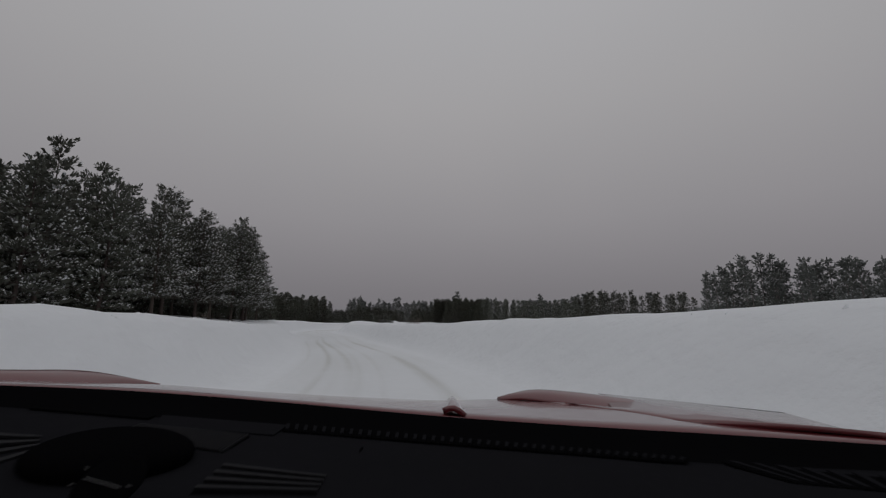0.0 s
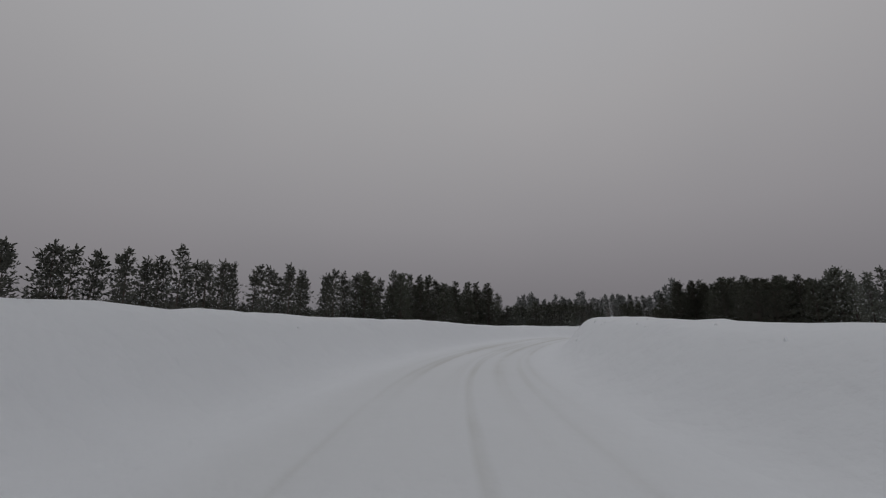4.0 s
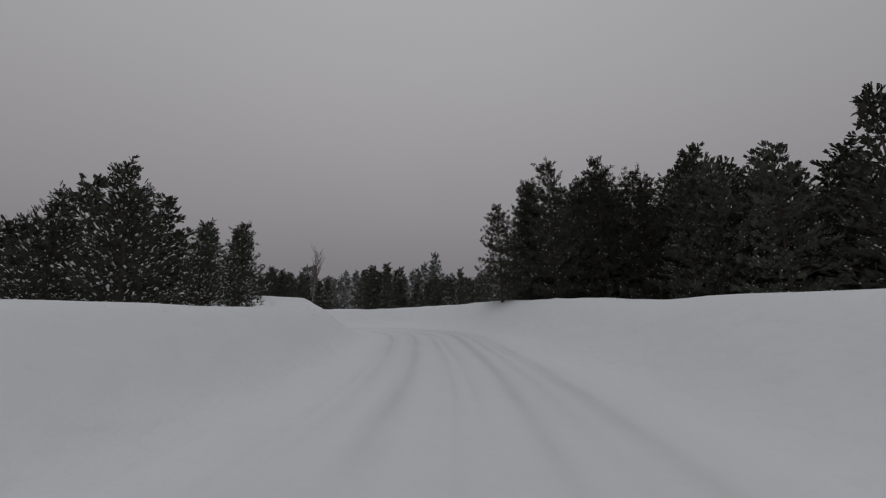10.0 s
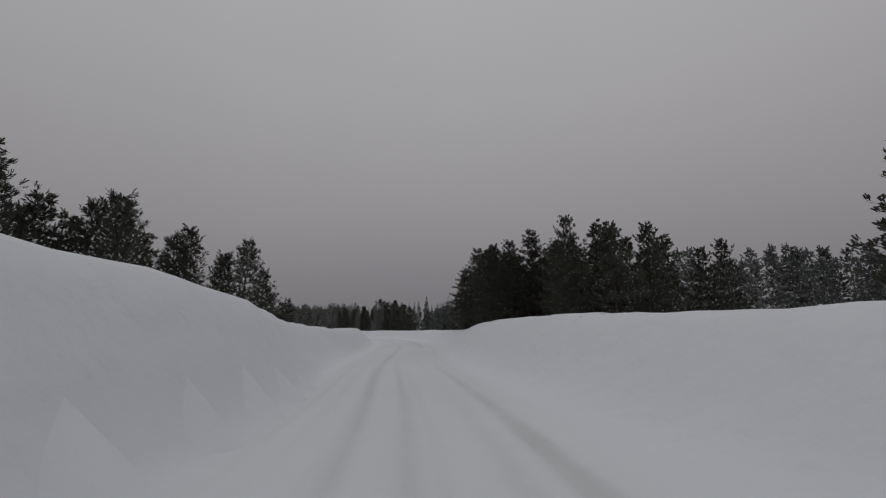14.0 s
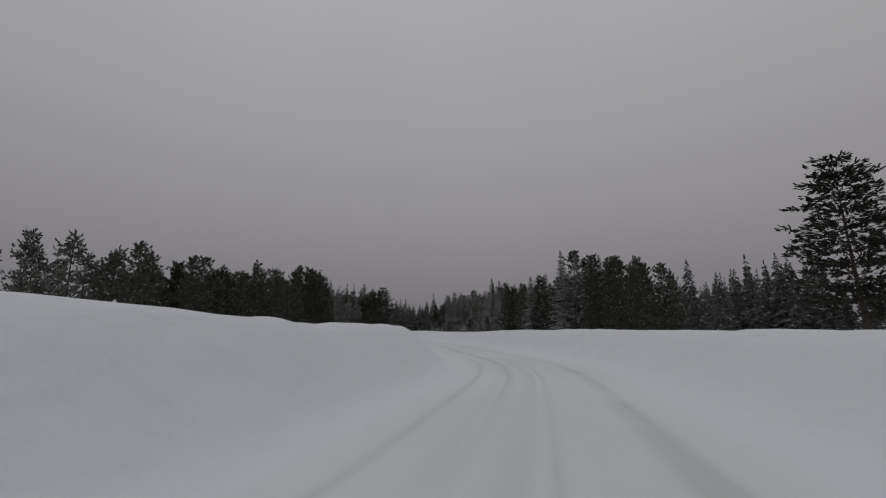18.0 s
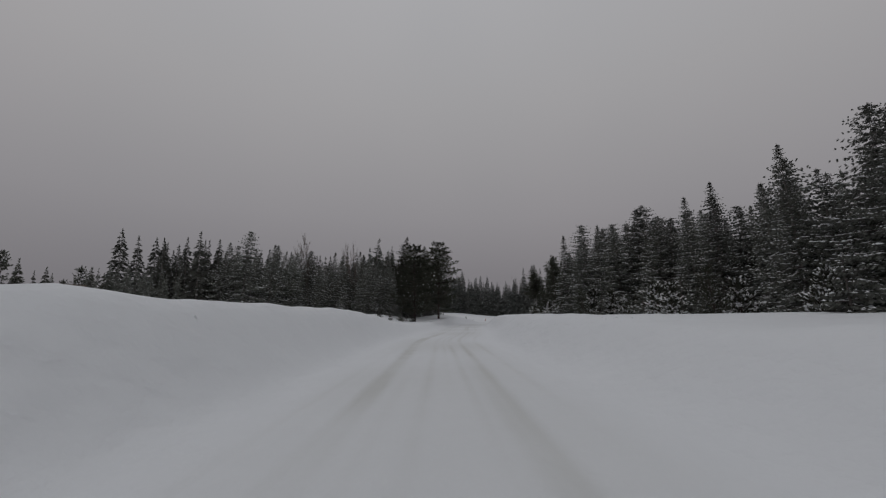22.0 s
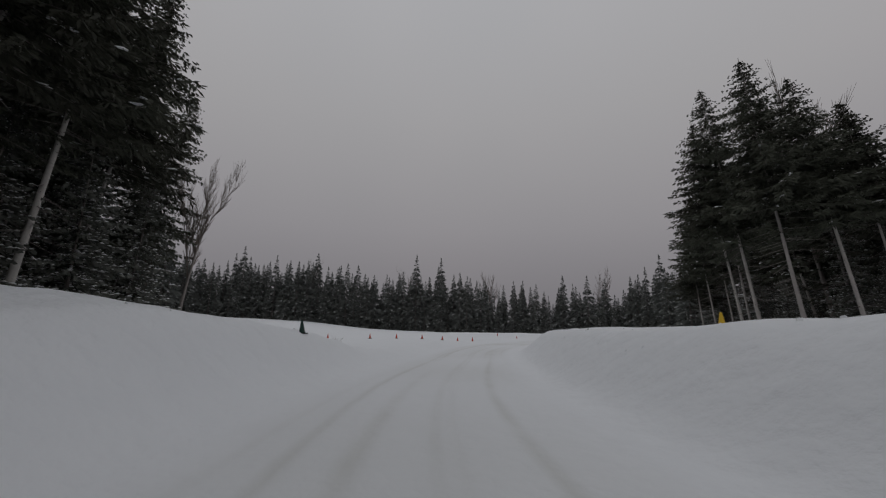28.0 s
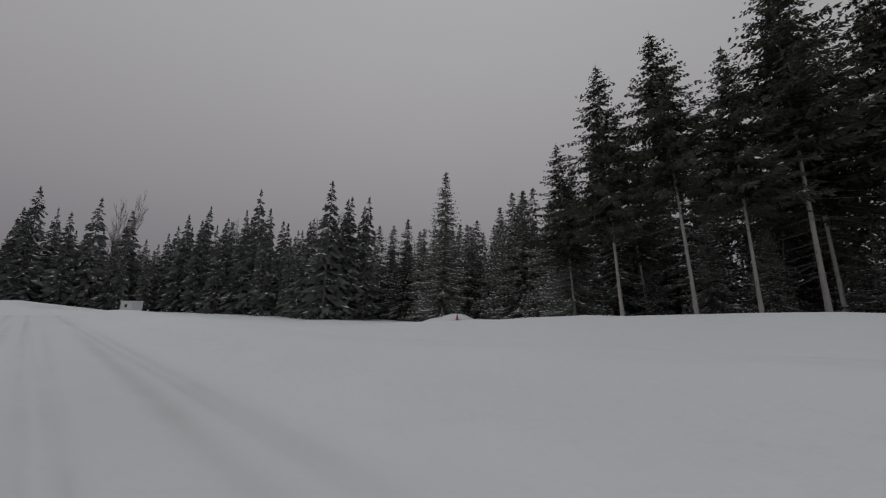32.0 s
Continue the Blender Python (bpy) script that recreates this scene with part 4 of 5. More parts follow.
for kind, x, y, h in (("tall", -21.8, 44.4, 9.4), ("tall", -23.2, 44.6, 10.4), ("tall", -21.2, 45.6, 8.0), ("larch", -18.8, 124.6, 3.0), ("small", -18.0, 128.8, 3.6), ("small", -19.7, 129.0, 3.0), ("small", -17.2, 131.2, 2.7), ("small", -16.3, 132.2, 2.6), ("small", -21.2, 129.2, 2.6), ("small", -19.4, 131.8, 4.0), ("small", -17.0, 134.2, 2.3), ("larch", 8.5, 124.5, 5.0), ("larch", 13.5, 121, 4.5), ("small", -18.8, 141, 3.6), ("small", -5.2, 148.5, 2.2), ("whitepine", -75.0, 231.5, 15.8), ("small", -62.3, 171.7, 5.9), ("small", -63.4, 173.2, 4.6), ("small", -65.2, 175.7, 4.4), ("small", -69.0, 169.4, 6.4),
                      ("whitepine", -175.1, 208.4, 12.6), ("whitepine", -184.8, 213.4, 14.6), ("bare", -205.0, 216.9, 6.8), ("bare", -206.8, 215.6, 6.0), ("bare", -64, 227, 6.5), ("bare", -178, 199, 8.6), ("bare", -193, 247, 10.6), ("bare", -262, 309, 13.5), ("bare", -287, 291, 14.5), ("bare", -309, 272, 14.5), ("bare", -243, 314, 13.5), ("bare", -322, 243, 15), ("bare", -227, 303, 12.5),
                      ("bare", -170, 193, 8.4), ("spruce", -61, 232, 7.0), ("bare", -15.0, 141.6, 2.3), ("mid", -37.0, 178.8, 5.8), ("mid", -37.2, 181.2, 8.2), ("spruce", -204.8, 260.5, 8.6), ("spruce", -209.8, 278.8, 15.6), ("mid", -1.0, 142.6, 8.6), ("mid", -4.5, 138.8, 5.6), ("lofty", -176, 235.5, 11.4), ("lofty", -179.5, 237.5, 11.8), ("lofty", -170.5, 234.5, 11.0), ("lofty", -204.6, 256.2, 12.2), ("lofty", -202.6, 254.4, 12.6), ("lofty", -200.8, 253.4, 11.2), ("lofty", -199.2, 252.4, 14.4), ("lofty", -197.0, 253.6, 13.5), ("lofty", -195.6, 251.4, 14.0), ("lofty", -193.4, 250.8, 13.6), ("lofty", -194.6, 241.4, 11.8), ("lofty", -193.6, 240.8, 13.2), ("lofty", -191.6, 239.8, 13.4), ("lofty", -190.2, 241.2, 12.2), ("lofty", -189.4, 243.0, 10.8), ("lofty", -205.2, 259.4, 9.8), ("mid", -157.5, 224.5, 7.6), ("lofty", -172.5, 228, 8.8), ("lofty", -178, 229.8, 9.4), ("mid", -120.5, 191.2, 7.6),
                      ("bush", -164, 203, 1.3), ("bush", -160, 201.5, 0.8), ("bush", -166.5, 204.5, 1.0), ("bush", -170, 206, 1.4), ("bush", -156, 199, 1.6), ("bush", -174, 208, 1.2)):
    plant(kind, x, y, h, (x * 7 + y * 13) % 360, over=(0, -5) if kind == "lofty" and x < -185 else (0, 0))


# ---- clods that the plough left along the crests ----
rng = np.random.RandomState(77)
cv, cf = [], []
for k in range(900):
    i = rng.randint(90, 90 + len(fine))
    side = 1 if rng.uniform() < 0.6 else -1
    off = side * rng.normal(5.3, 0.5)
    x, y = LINE[i, 0] + off * LINE_D[i, 1], LINE[i, 1] - off * LINE_D[i, 0]
    r = rng.uniform(0.025, 0.06) if rng.uniform() < 0.92 else rng.uniform(0.06, 0.1)
    z, k0 = land_at(x, y) + 0.02 - r * 0.1, len(cv)
    for v in ((1, 0, 0), (0.4, 0.9, 0.1), (-0.7, 0.7, 0), (-1, -0.3, 0.1), (-0.1, -1, 0), (0.8, -0.7, 0.1), (0.3, 0.2, 0.7), (-0.4, -0.2, 0.6)):
        cv.append((x + v[0] * r * rng.uniform(0.8, 1.3), y + v[1] * r * rng.uniform(0.8, 1.3), z + v[2] * r - 0.9 * r * (v[2] < 0.3)))
    cf += [(k0, k0 + 1, k0 + 6), (k0 + 1, k0 + 2, k0 + 7, k0 + 6), (k0 + 2, k0 + 3, k0 + 7), (k0 + 3, k0 + 4, k0 + 7), (k0 + 4, k0 + 5, k0 + 6, k0 + 7), (k0 + 5, k0, k0 + 6)]
tagged(part_mesh("snow_clods", mesh_from("snow_clods", cv, cf), M_SNOW), "small clods of ploughed snow along the bank crests", "snow clods", kind="stuff")


# ---- things by the track ----
def lathe(profile, sides=16):
    bm = bmesh.new()
    rings = [[bm.verts.new((r * math.cos(6.2832 * k / sides), r * math.sin(6.2832 * k / sides), z)) for k in range(sides)] for r, z in profile]
    for a, b in zip(rings, rings[1:]):
        for k in range(sides):
            bm.faces.new((a[k], a[(k + 1) % sides], b[(k + 1) % sides], b[k]))
    bm.faces.new(rings[-1])
    bm.faces.new(rings[0][::-1])
    return bm


def box(x0, y0, z0, x1, y1, z1, bevel=0.0):
    bm = bmesh.new()
    bmesh.ops.create_cube(bm, size=1, matrix=Matrix.Translation(((x0 + x1) / 2, (y0 + y1) / 2, (z0 + z1) / 2)) @ Matrix.Diagonal((x1 - x0, y1 - y0, z1 - z0, 1)))
    if bevel:
        bmesh.ops.bevel(bm, geom=bm.edges[:], offset=bevel, segments=2, affect="EDGES")
    return bm


def cone(mat, label):
    root = new("traffic_cone")
    part("base_plate", box(-0.15, -0.15, 0, 0.15, 0.15, 0.03, 0.008), M_RUBBER, root, "black square rubber foot")
    part("body", lathe([(0.115, 0.03), (0.105, 0.05), (0.035, 0.42), (0.03, 0.455), (0.018, 0.465)]), mat, root, smooth=True)
    return tagged(root, label, "traffic cone")


orange = cone(M_ORANGE, "small orange plastic traffic cone standing on the snow")
spots = [(-224.4, 227.5), (-224.4, 231.8), (-224.6, 234.8), (-224.5, 237.8), (-225.0, 240.6), (-224.6, 242.4), (-223.9, 244.0), (-244, 262), (-241, 264),
         (-148.7, 202.9), (-150.9, 203.2), (-153.3, 203.8), (-155.5, 204.5)]
for k, (x, y) in enumerate(spots):
    m = pose(x, y, land_at(x, y), 2 * math.sin(k), 2 * math.cos(3 * k), 37 * k) @ Matrix.Scale(1.0 if k < 9 else 0.75, 4)
    if k:
        ob = copy_thing(orange, m)
    else:
        orange.matrix_basis = m
        ob = orange
    ob["group"] = "row of cones in the clearing" if k < 9 else "row of cones beside the track"
yellow = cone(M_YELLOW, "yellow plastic cone on top of the snowbank")
yellow.matrix_basis = pose(-190.2, 230.8, land_at(-190.2, 230.8) + 0.02, 0, 0, 20)
green = cone(M_DARKGREEN, "dark green plastic cone half sunk in the snowbank")
green.matrix_basis = pose(-198.5, 221.2, land_at(-198.5, 221.2) - 0.03, 3, -4, 20)
last = cone(M_ORANGE, "small orange plastic cone on a snow heap at the clearing edge")

# snow heap with the cone on it
heap_bm = bmesh.new()
bmesh.ops.create_icosphere(heap_bm, subdivisions=4, radius=1)
for v in heap_bm.verts:
    w = 0.12 * math.sin(v.co.x * 5 + 1) + 0.1 * math.sin(v.co.y * 7)
    v.co = Vector((v.co.x * 2.6 * (1 + w), v.co.y * 1.5 * (1 + w), v.co.z * 0.9 * (1 + w)))
heap = part("snow_mound", heap_bm, M_SNOW, None, smooth=True)
heap.matrix_basis = pose(-209.5, 272, land_at(-209.5, 272) - 0.08, 0, 0, 15)
tagged(heap, "rounded heap of ploughed snow at the clearing edge", "snow heap")
last.matrix_basis = pose(-209.6, 270.6, land_at(-209.6, 270.6) + 0.42, 0, 0, 0)

# white hut far across the clearing
hut = new("hut")
part("wall", box(-2.0, -1.0, -0.3, 2.0, 1.0, 1.9, 0.03), M_WHITE, hut)
part("window", box(-0.4, -1.03, 0.75, 0.5, -1.003, 1.35, 0.01), M_DARK, hut, "dark window opening")
part("roof", box(-2.15, -1.15, 1.9, 2.15, 1.15, 2.05, 0.04), M_LOAD, hut, "flat roof under snow")
hx, hy = -251.6, 300.6
hut.matrix_basis = pose(hx, hy, land_at(hx, hy), 0, 0, -32) @ Matrix.Scale(0.7, 4)
tagged(hut, "small white box hut with a dark window in the snow", "hut")

# framed board beside the pines
board = new("sign_board")
part("panel", box(-0.36, -0.015, 0.55, 0.36, 0.015, 1.05, 0.004), M_WHITE, board, "blank white panel")
for x in (-0.38, 0.38):
    part("post", box(x - 0.03, -0.03, -1.0, x + 0.03, 0.03, 1.12, 0.006), M_WOOD, board)
for z in (0.5, 1.06):
    part("rail", box(-0.35, -0.03, z, 0.35, 0.03, z + 0.045, 0.006), M_WOOD, board)
part("brace", box(-0.4, -0.035, -0.02, 0.4, -0.017, 0.02, 0.004), M_WOOD, board).matrix_basis = pose(0, 0, 0.8, 0, -32, 0)
board.matrix_basis = pose(-143.6, 181.2, 2.05, 0, 0, 128) @ Matrix.Scale(1.8, 4)
tagged(board, "white board in a grey wooden frame by the pine edge", "sign")

# thin marker stakes on the banks
def stake(x, y, h, lean):
    ob = part("marker_stake", lathe([(0.02, -0.3), (0.018, h * 0.6), (0.014, h)], 8), M_WOOD)
    ob.matrix_basis = pose(x, y, land_at(x, y), lean, lean * 0.6, 0)
    return tagged(ob, "thin dark wooden stake stuck in the snowbank", "stake")


for x, y, h, a in ((-3.5, 51.5, 0.6, 6), (-1.5, 50, 0.5, -5), (-13, 86, 0.5, 14), (-47, 193, 1.6, 2)):
    stake(x, y, h, a)


# brown grass and small scrub that pokes out of the snow
def scrub(x, y, h, n, seed, label):
    rng = np.random.RandomState(seed)
    g = Leafage()
    for k in range(n):
        a, r = rng.uniform(0, 6.28), rng.uniform(0, h * 0.6)
        p = np.array([math.cos(a) * r, math.sin(a) * r, -0.05])
        d = np.array([rng.uniform(-.4, .4), rng.uniform(-.4, .4), 1.0])
        q = p + d * h * rng.uniform(0.5, 1)
        g.rod(p, q, 0.008, 0.003)
        for _ in range(3):
            b = p + (q - p) * rng.uniform(0.35, 0.95)
            g.rod(b, b + np.array([rng.uniform(-.35, .35), rng.uniform(-.35, .35), rng.uniform(0.1, 0.4)]) * h, 0.005, 0.002)
    ob = part_mesh("scrub", g.mesh("scrub"), M_TWIG)
    ob.matrix_basis = pose(x, y, land_at(x, y))
    tagged(ob, label, "scrub")


for k, (x, y, h, n) in enumerate(((-3.6, 62, 1.3, 40), (-5.0, 63.5, 1.0, 30), (-108, 212.5, 1.0, 30), (-206, 224, 0.5, 24), (-172, 206.5, 0.8, 20), (-24, 33, 0.9, 24), (-18, 30, 0.8, 18))):
    scrub(x, y, h, n, 200 + k, "leafless brown scrub twigs poking through the snow")

# wooded hill in the east
hv, hf = [], []
N1, N2 = 60, 14
for i in range(N1 + 1):
    for j in range(N2 + 1):
        a = radians(-5 + 115 * i / N1)
        r = 330 + 330 * j / N2
        rise = 50 * math.sin(min(1, j / 9) * 1.57) * (0.18 + 0.82 * math.exp(-((i / N1 - 0.62) / 0.24) ** 2))
        x, y = 0 + math.sin(a) * r, 40 + math.cos(a) * r
        hv.append((x, y, rise + 1.6 * math.sin(i * 2.3) * (j > 1) + 1.2 * math.sin(i * 5.1 + j * 2) - 2 * (j == 0)))
for i in range(N1):
    for j in range(N2):
        k = i * (N2 + 1) + j
        hf.append((k, k + 1, k + N2 + 2, k + N2 + 1))
hill = part_mesh("hill", mesh_from("hill", hv, hf), M_HILL, smooth=True)
tagged(hill, "low grey-green wooded hill in the distance", "hill", kind="structure")

# spare stock that found no place
for size, stock in KIND.values():
    for ob in stock:
        if "spare" in ob:
            for o in (*ob.children_recursive, ob):
                bpy.data.objects.remove(o)


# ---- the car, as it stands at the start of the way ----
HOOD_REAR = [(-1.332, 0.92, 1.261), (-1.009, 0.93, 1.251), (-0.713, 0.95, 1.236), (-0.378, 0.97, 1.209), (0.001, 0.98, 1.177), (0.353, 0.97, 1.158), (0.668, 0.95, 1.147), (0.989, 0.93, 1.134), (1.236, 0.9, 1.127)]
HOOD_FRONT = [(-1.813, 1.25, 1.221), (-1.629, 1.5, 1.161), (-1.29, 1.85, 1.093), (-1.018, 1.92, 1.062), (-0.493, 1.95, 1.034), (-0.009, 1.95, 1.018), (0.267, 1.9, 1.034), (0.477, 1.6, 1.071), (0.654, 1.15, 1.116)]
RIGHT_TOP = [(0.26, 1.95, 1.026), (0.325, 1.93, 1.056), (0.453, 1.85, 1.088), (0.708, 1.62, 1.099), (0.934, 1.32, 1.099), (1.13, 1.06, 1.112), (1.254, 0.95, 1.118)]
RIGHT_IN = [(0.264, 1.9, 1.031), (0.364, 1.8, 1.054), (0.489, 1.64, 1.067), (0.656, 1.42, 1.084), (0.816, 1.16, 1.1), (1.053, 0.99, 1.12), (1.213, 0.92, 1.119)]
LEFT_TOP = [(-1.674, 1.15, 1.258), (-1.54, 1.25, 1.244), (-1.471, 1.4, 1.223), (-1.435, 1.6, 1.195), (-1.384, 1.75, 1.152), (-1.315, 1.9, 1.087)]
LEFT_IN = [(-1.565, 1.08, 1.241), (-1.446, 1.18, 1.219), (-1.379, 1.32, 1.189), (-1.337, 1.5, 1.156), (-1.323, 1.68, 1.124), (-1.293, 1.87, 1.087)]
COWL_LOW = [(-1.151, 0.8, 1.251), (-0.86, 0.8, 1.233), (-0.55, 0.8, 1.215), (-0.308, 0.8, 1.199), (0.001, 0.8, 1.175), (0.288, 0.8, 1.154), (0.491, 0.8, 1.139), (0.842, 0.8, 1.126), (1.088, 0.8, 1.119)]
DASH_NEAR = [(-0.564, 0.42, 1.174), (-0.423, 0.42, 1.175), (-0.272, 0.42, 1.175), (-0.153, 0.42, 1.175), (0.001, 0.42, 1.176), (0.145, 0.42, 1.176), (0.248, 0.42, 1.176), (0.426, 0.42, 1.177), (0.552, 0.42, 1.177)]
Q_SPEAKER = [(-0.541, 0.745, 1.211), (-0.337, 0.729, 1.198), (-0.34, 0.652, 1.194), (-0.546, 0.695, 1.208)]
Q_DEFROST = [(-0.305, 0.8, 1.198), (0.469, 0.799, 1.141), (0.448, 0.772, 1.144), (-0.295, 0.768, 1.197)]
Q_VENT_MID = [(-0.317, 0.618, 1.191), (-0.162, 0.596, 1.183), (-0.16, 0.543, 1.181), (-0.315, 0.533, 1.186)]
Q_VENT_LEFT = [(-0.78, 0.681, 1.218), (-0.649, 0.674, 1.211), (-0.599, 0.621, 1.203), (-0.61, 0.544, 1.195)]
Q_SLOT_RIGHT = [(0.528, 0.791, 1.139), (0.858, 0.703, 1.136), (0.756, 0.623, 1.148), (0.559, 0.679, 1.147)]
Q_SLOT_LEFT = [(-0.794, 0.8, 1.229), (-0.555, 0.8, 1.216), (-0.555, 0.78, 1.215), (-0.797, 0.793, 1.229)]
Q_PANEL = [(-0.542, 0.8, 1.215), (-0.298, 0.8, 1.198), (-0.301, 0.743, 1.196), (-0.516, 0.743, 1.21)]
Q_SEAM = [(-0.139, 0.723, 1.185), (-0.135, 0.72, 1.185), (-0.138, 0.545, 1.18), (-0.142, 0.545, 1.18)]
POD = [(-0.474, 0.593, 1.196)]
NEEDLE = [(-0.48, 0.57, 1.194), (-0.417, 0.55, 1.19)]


def spline(points, n):
    """Points evenly along a smooth line through the given ones."""
    pts = [Vector(p) for p in points]
    out = []
    for i in range(n + 1):
        g = i / n * (len(pts) - 1)
        k = min(int(g), len(pts) - 2)
        t = g - k
        p0, p1, p2, p3 = pts[max(k - 1, 0)], pts[k], pts[k + 1], pts[min(k + 2, len(pts) - 1)]
        out.append(0.5 * (2 * p1 + (p2 - p0) * t + (2 * p0 - 5 * p1 + 4 * p2 - p3) * t * t + (3 * p1 - p0 - 3 * p2 + p3) * t ** 3))
    return out


def loft(rows, crown=0.0, n=40, m=8):
    """A panel between two lines, bulged upwards in the middle."""
    a, b = spline(rows[0], n), spline(rows[1], n)
    bm = bmesh.new()
    grid = [[bm.verts.new(p.lerp(q, j / m) + Vector((0, 0, crown * math.sin(math.pi * j / m)))) for p, q in zip(a, b)] for j in range(m + 1)]
    for r, s in zip(grid, grid[1:]):
        for k in range(n):
            bm.faces.new((r[k], r[k + 1], s[k + 1], s[k]))
    bmesh.ops.recalc_face_normals(bm, faces=bm.faces[:])
    bmesh.ops.solidify(bm, geom=bm.faces[:], thickness=0.012)
    return bm


def patch(corners, rise, thick):
    """A thin raised or sunk plate on the dash, with its own edges."""
    c = [Vector(p) for p in corners]
    nrm = (c[1] - c[0]).cross(c[3] - c[0]).normalized()
    if nrm.z < 0:
        nrm = -nrm
    bm = bmesh.new()
    top = [bm.verts.new(p + nrm * rise) for p in c]
    low = [bm.verts.new(p + nrm * (rise - thick)) for p in c]
    bm.faces.new(top)
    bm.faces.new(low[::-1])
    for k in range(4):
        bm.faces.new((top[k], low[k], low[(k + 1) % 4], top[(k + 1) % 4]))
    bmesh.ops.recalc_face_normals(bm, faces=bm.faces[:])
    return bm


car = new("car")
tagged(car, "dark red car front with black dashboard, standing on the snow track", "car")
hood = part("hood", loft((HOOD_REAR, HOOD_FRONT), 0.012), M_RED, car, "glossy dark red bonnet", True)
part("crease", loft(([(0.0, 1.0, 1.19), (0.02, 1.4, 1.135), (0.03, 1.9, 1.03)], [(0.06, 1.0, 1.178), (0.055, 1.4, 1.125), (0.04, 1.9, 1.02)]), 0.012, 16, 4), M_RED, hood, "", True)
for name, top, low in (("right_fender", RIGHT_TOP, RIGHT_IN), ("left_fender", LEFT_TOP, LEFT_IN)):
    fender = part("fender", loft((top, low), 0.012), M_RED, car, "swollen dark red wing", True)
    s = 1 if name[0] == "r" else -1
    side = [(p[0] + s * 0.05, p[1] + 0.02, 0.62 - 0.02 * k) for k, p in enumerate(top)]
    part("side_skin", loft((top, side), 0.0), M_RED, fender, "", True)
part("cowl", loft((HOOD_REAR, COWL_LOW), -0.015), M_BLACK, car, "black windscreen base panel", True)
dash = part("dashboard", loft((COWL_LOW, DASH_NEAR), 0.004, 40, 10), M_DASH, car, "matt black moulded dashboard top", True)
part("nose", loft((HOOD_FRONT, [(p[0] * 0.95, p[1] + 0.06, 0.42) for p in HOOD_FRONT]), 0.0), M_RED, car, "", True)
part("speaker_panel", patch(Q_PANEL, 0.005, 0.004), M_DASH, dash)


def slotted(name, corners, count, label, along=False, skin=None):
    """A dark opening with slats across it."""
    base = part(name, patch(corners, 0.004, 0.003), M_BLACK, dash, label)
    a, b, c, d = (Vector(p) for p in corners)
    for k in range(count):
        t0, t1 = (k + 0.25) / count, (k + 0.62) / count
        q = (a.lerp(b, t0), a.lerp(b, t1), d.lerp(c, t1), d.lerp(c, t0)) if along else (a.lerp(d, t0), b.lerp(c, t0), b.lerp(c, t1), a.lerp(d, t1))
        part("slat", patch(q, 0.0085, 0.004), skin or M_RIB, base)


slotted("speaker_grille", Q_SPEAKER, 34, "fine ribbed speaker grille", True)
slotted("air_vent", Q_VENT_MID, 4, "black slatted air vent")
slotted("air_vent", Q_VENT_LEFT, 4, "black slatted air vent")
slotted("defroster_slot", Q_DEFROST, 44, "long narrow defroster slot", True, M_DASH)
slotted("defroster_slot", Q_SLOT_RIGHT, 9, "slanted side defroster slot", True, M_DASH)
part("defroster_slot", patch(Q_SLOT_LEFT, 0.004, 0.003), M_BLACK, dash)
part("seam", patch(Q_SEAM, 0.003, 0.002), M_BLACK, dash, "panel joint line")

pod_bm = bmesh.new()
bmesh.ops.create_uvsphere(pod_bm, u_segments=28, v_segments=14, radius=1)
for v in pod_bm.verts:
    v.co = Vector((v.co.x * 0.115, v.co.y * 0.075, v.co.z * 0.035 if v.co.z > 0 else v.co.z * 0.05))
pod = part("instrument_hood", pod_bm, M_BLACK, car, "rounded black hood over the dials", True)
pod.location = Vector(POD[0]) + Vector((-0.01, 0.02, 0.012))
eye = Vector((0, 0, 1.41))
n0, n1 = (eye.lerp(Vector(p), 0.84) for p in NEEDLE)
dial = part("dial", lathe([(0.036, 0), (0.036, 0.003), (0.032, 0.005)], 28), M_BLACK, car, "round dark gauge face")
dial.matrix_basis = Matrix.Translation((n0 + n1) / 2 + Vector((0, 0.012, -0.006))) @ pose(0, 0, 0, 35, 0, 0)


def stroke(name, a, b, w, owner):
    """A thin bar from one point to another."""
    d = (b - a).normalized()
    side = d.cross(Vector((0, -0.8, 0.6))).normalized() * w
    bm = bmesh.new()
    ring = [[bm.verts.new(p + s * side + z * Vector((0, -0.001, 0.001))) for s, z in ((-1, -1), (1, -1), (1, 1), (-1, 1))] for p in (a, b)]
    bm.faces.new(ring[0])
    bm.faces.new(ring[1][::-1])
    for k in range(4):
        bm.faces.new((ring[0][k], ring[1][k], ring[1][(k + 1) % 4], ring[0][(k + 1) % 4]))
    bmesh.ops.recalc_face_normals(bm, faces=bm.faces[:])
    ob = part(name, bm, M_PALE, owner)
    ob.matrix_basis = owner.matrix_basis.inverted()
    return ob


stroke("needle", n0, n1, 0.0005, dial)
mid = (n0 + n1) / 2
for k in range(7):
    t = radians(150 + 34 * k)
    p = mid + Vector((0.030 * math.cos(t), 0.018 * math.sin(t), 0.022 * math.sin(t)))
    stroke("dial_mark", p, p + Vector((0.004 * math.cos(t), 0.003 * math.sin(t), 0.003 * math.sin(t))), 0.0004, dial)

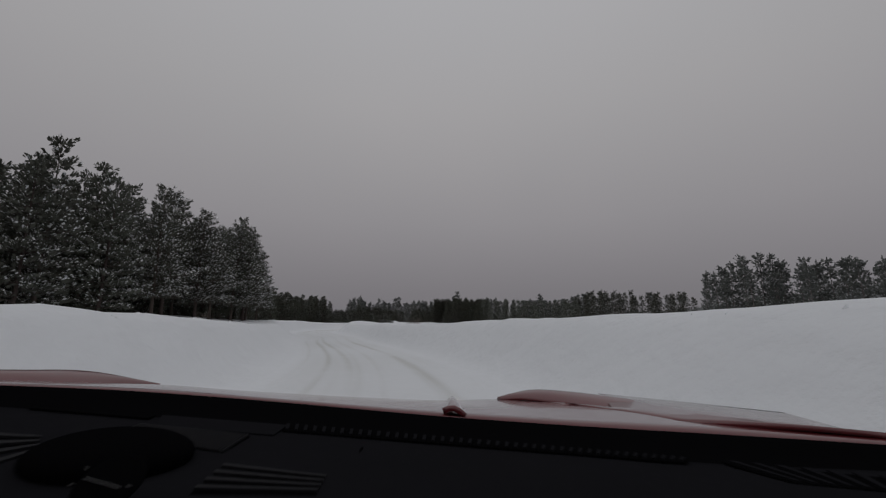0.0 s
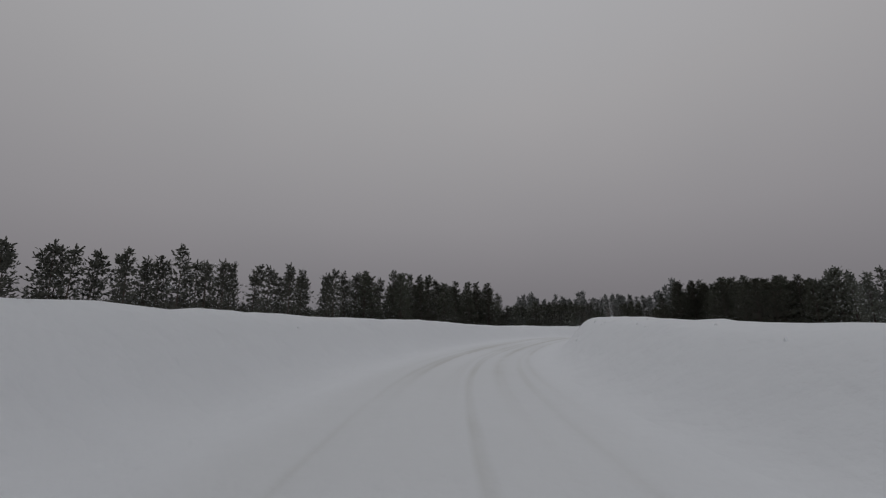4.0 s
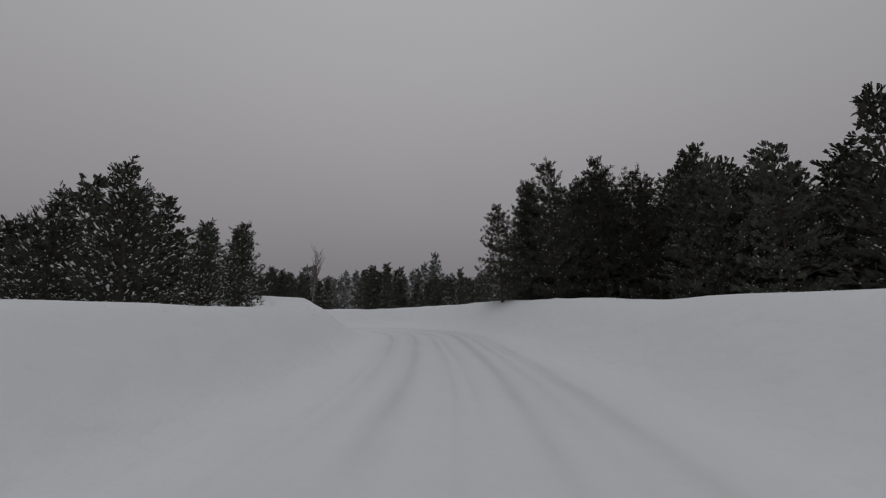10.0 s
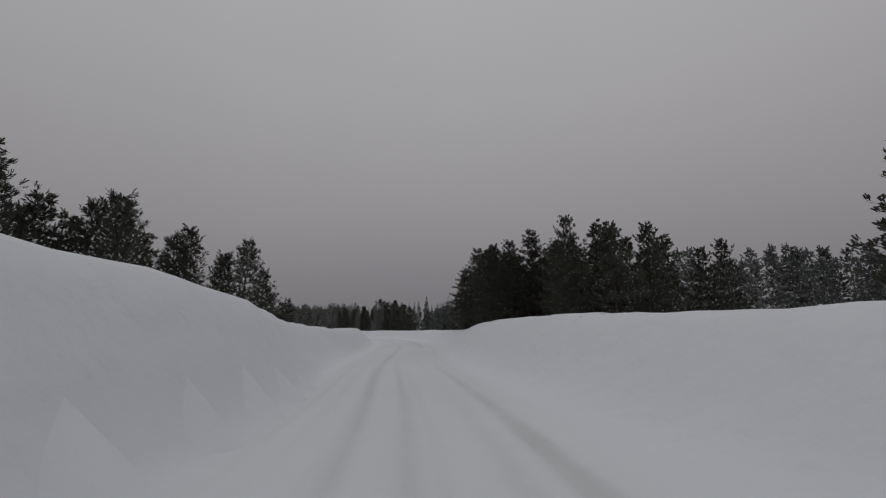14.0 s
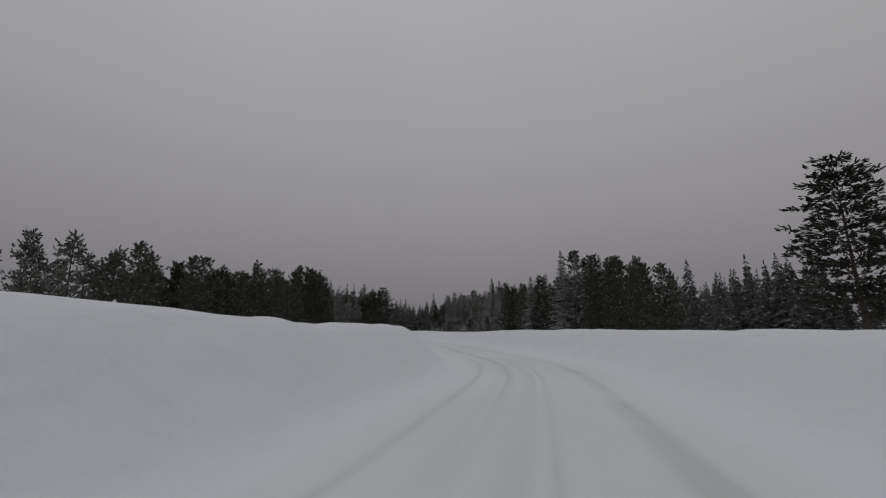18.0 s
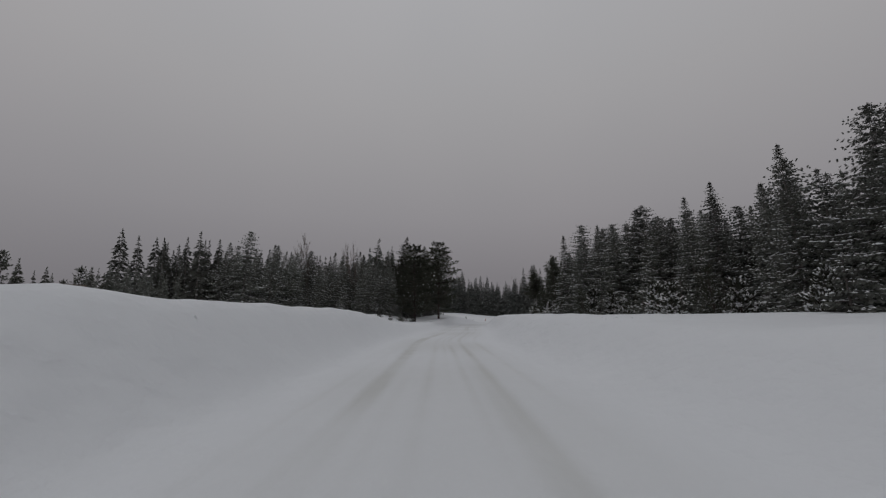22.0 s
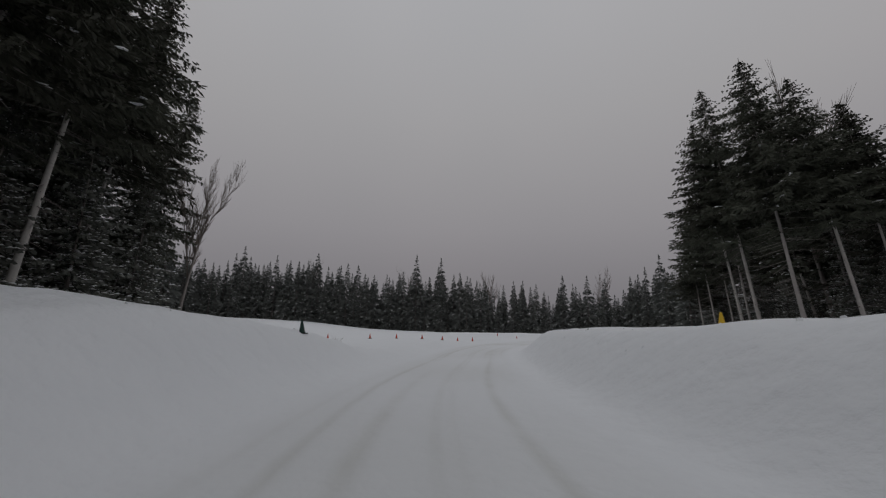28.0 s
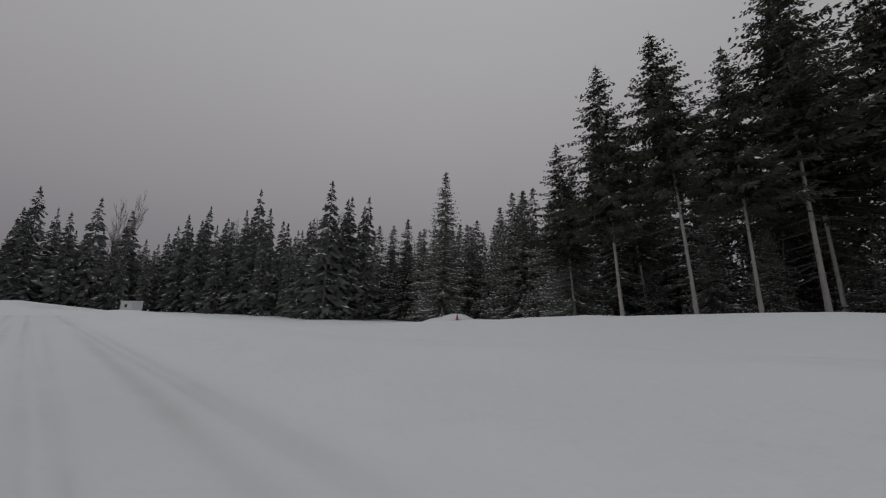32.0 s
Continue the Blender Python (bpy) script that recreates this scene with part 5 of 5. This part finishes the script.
# unseen cabin shell, added to block the sky and shade the dashboard
part("roof", box(-1.0, -1.7, 1.60, 0.93, 0.13, 1.66, 0.02), M_RED, car, "unseen dark red roof panel, added to shade the dashboard")
part("headliner", box(-0.97, -1.66, 1.575, 0.90, 0.11, 1.595, 0.006), M_DASH, car, "unseen dark fabric headliner, added to shade the dashboard")
for x in (-1.13, 1.06):
    door = part("door", box(x - 0.035, -0.95, 0.5, x + 0.035, 0.42, 1.12, 0.03), M_RED, car)
    part("door_trim", box(x - (0.06 if x > 0 else -0.037), -0.9, 0.6, x - (0.037 if x > 0 else -0.06), 0.38, 1.1, 0.01), M_DASH, door, "black inner door trim")
    part("rear_quarter", box(x - 0.04, -2.1, 0.5, x + 0.04, -0.96, 1.15, 0.03), M_RED, car)
    for y, y2 in ((-0.95, -1.0), (-2.0, -1.66)):
        post = part("pillar", box(-0.03, -0.05, 0, 0.03, 0.05, 0.53, 0.01), M_BLACK, car)
        post.matrix_basis = Matrix.Translation((x, y, 1.1)) @ Matrix(((1, 0, -0.26 * (1 if x > 0 else -1), 0), (0, 1, (y2 - y) / 0.5, 0), (0, 0, 1, 0), (0, 0, 0, 1)))
part("tailgate", box(-1.1, -2.16, 0.5, 1.03, -2.08, 1.15, 0.03), M_RED, car)
for x in (-0.36, 0.36):
    seat = part("seat", box(x - 0.25, -0.72, 0.62, x + 0.25, -0.22, 0.78, 0.05), M_DASH, car, "dark cloth seat")
    part("backrest", box(x - 0.24, -0.86, 0.76, x + 0.24, -0.70, 1.30, 0.05), M_DASH, seat)

tub = part("lower_body", box(-1.15, -2.2, 0.34, 1.08, 1.85, 0.62, 0.06), M_RED, car, "dark red lower body")
part("bulkhead", box(-1.0, 0.46, 0.6, 0.95, 0.86, 1.02, 0.04), M_BLACK, car)
for x in (-1.08, 1.0):
    for y in (1.4, -1.5):
        wheel = part("wheel", lathe([(0.2, -0.1), (0.3, -0.1), (0.325, -0.07), (0.325, 0.07), (0.3, 0.1), (0.2, 0.1)], 32), M_RUBBER, car, "black winter tyre", True)
        wheel.matrix_basis = pose(x, y, 0.325, 0, 90, 0)
        part("rim", lathe([(0.05, -0.085), (0.195, -0.095), (0.205, 0.095), (0.05, 0.085)], 24), M_METAL, wheel, "grey alloy rim", True)
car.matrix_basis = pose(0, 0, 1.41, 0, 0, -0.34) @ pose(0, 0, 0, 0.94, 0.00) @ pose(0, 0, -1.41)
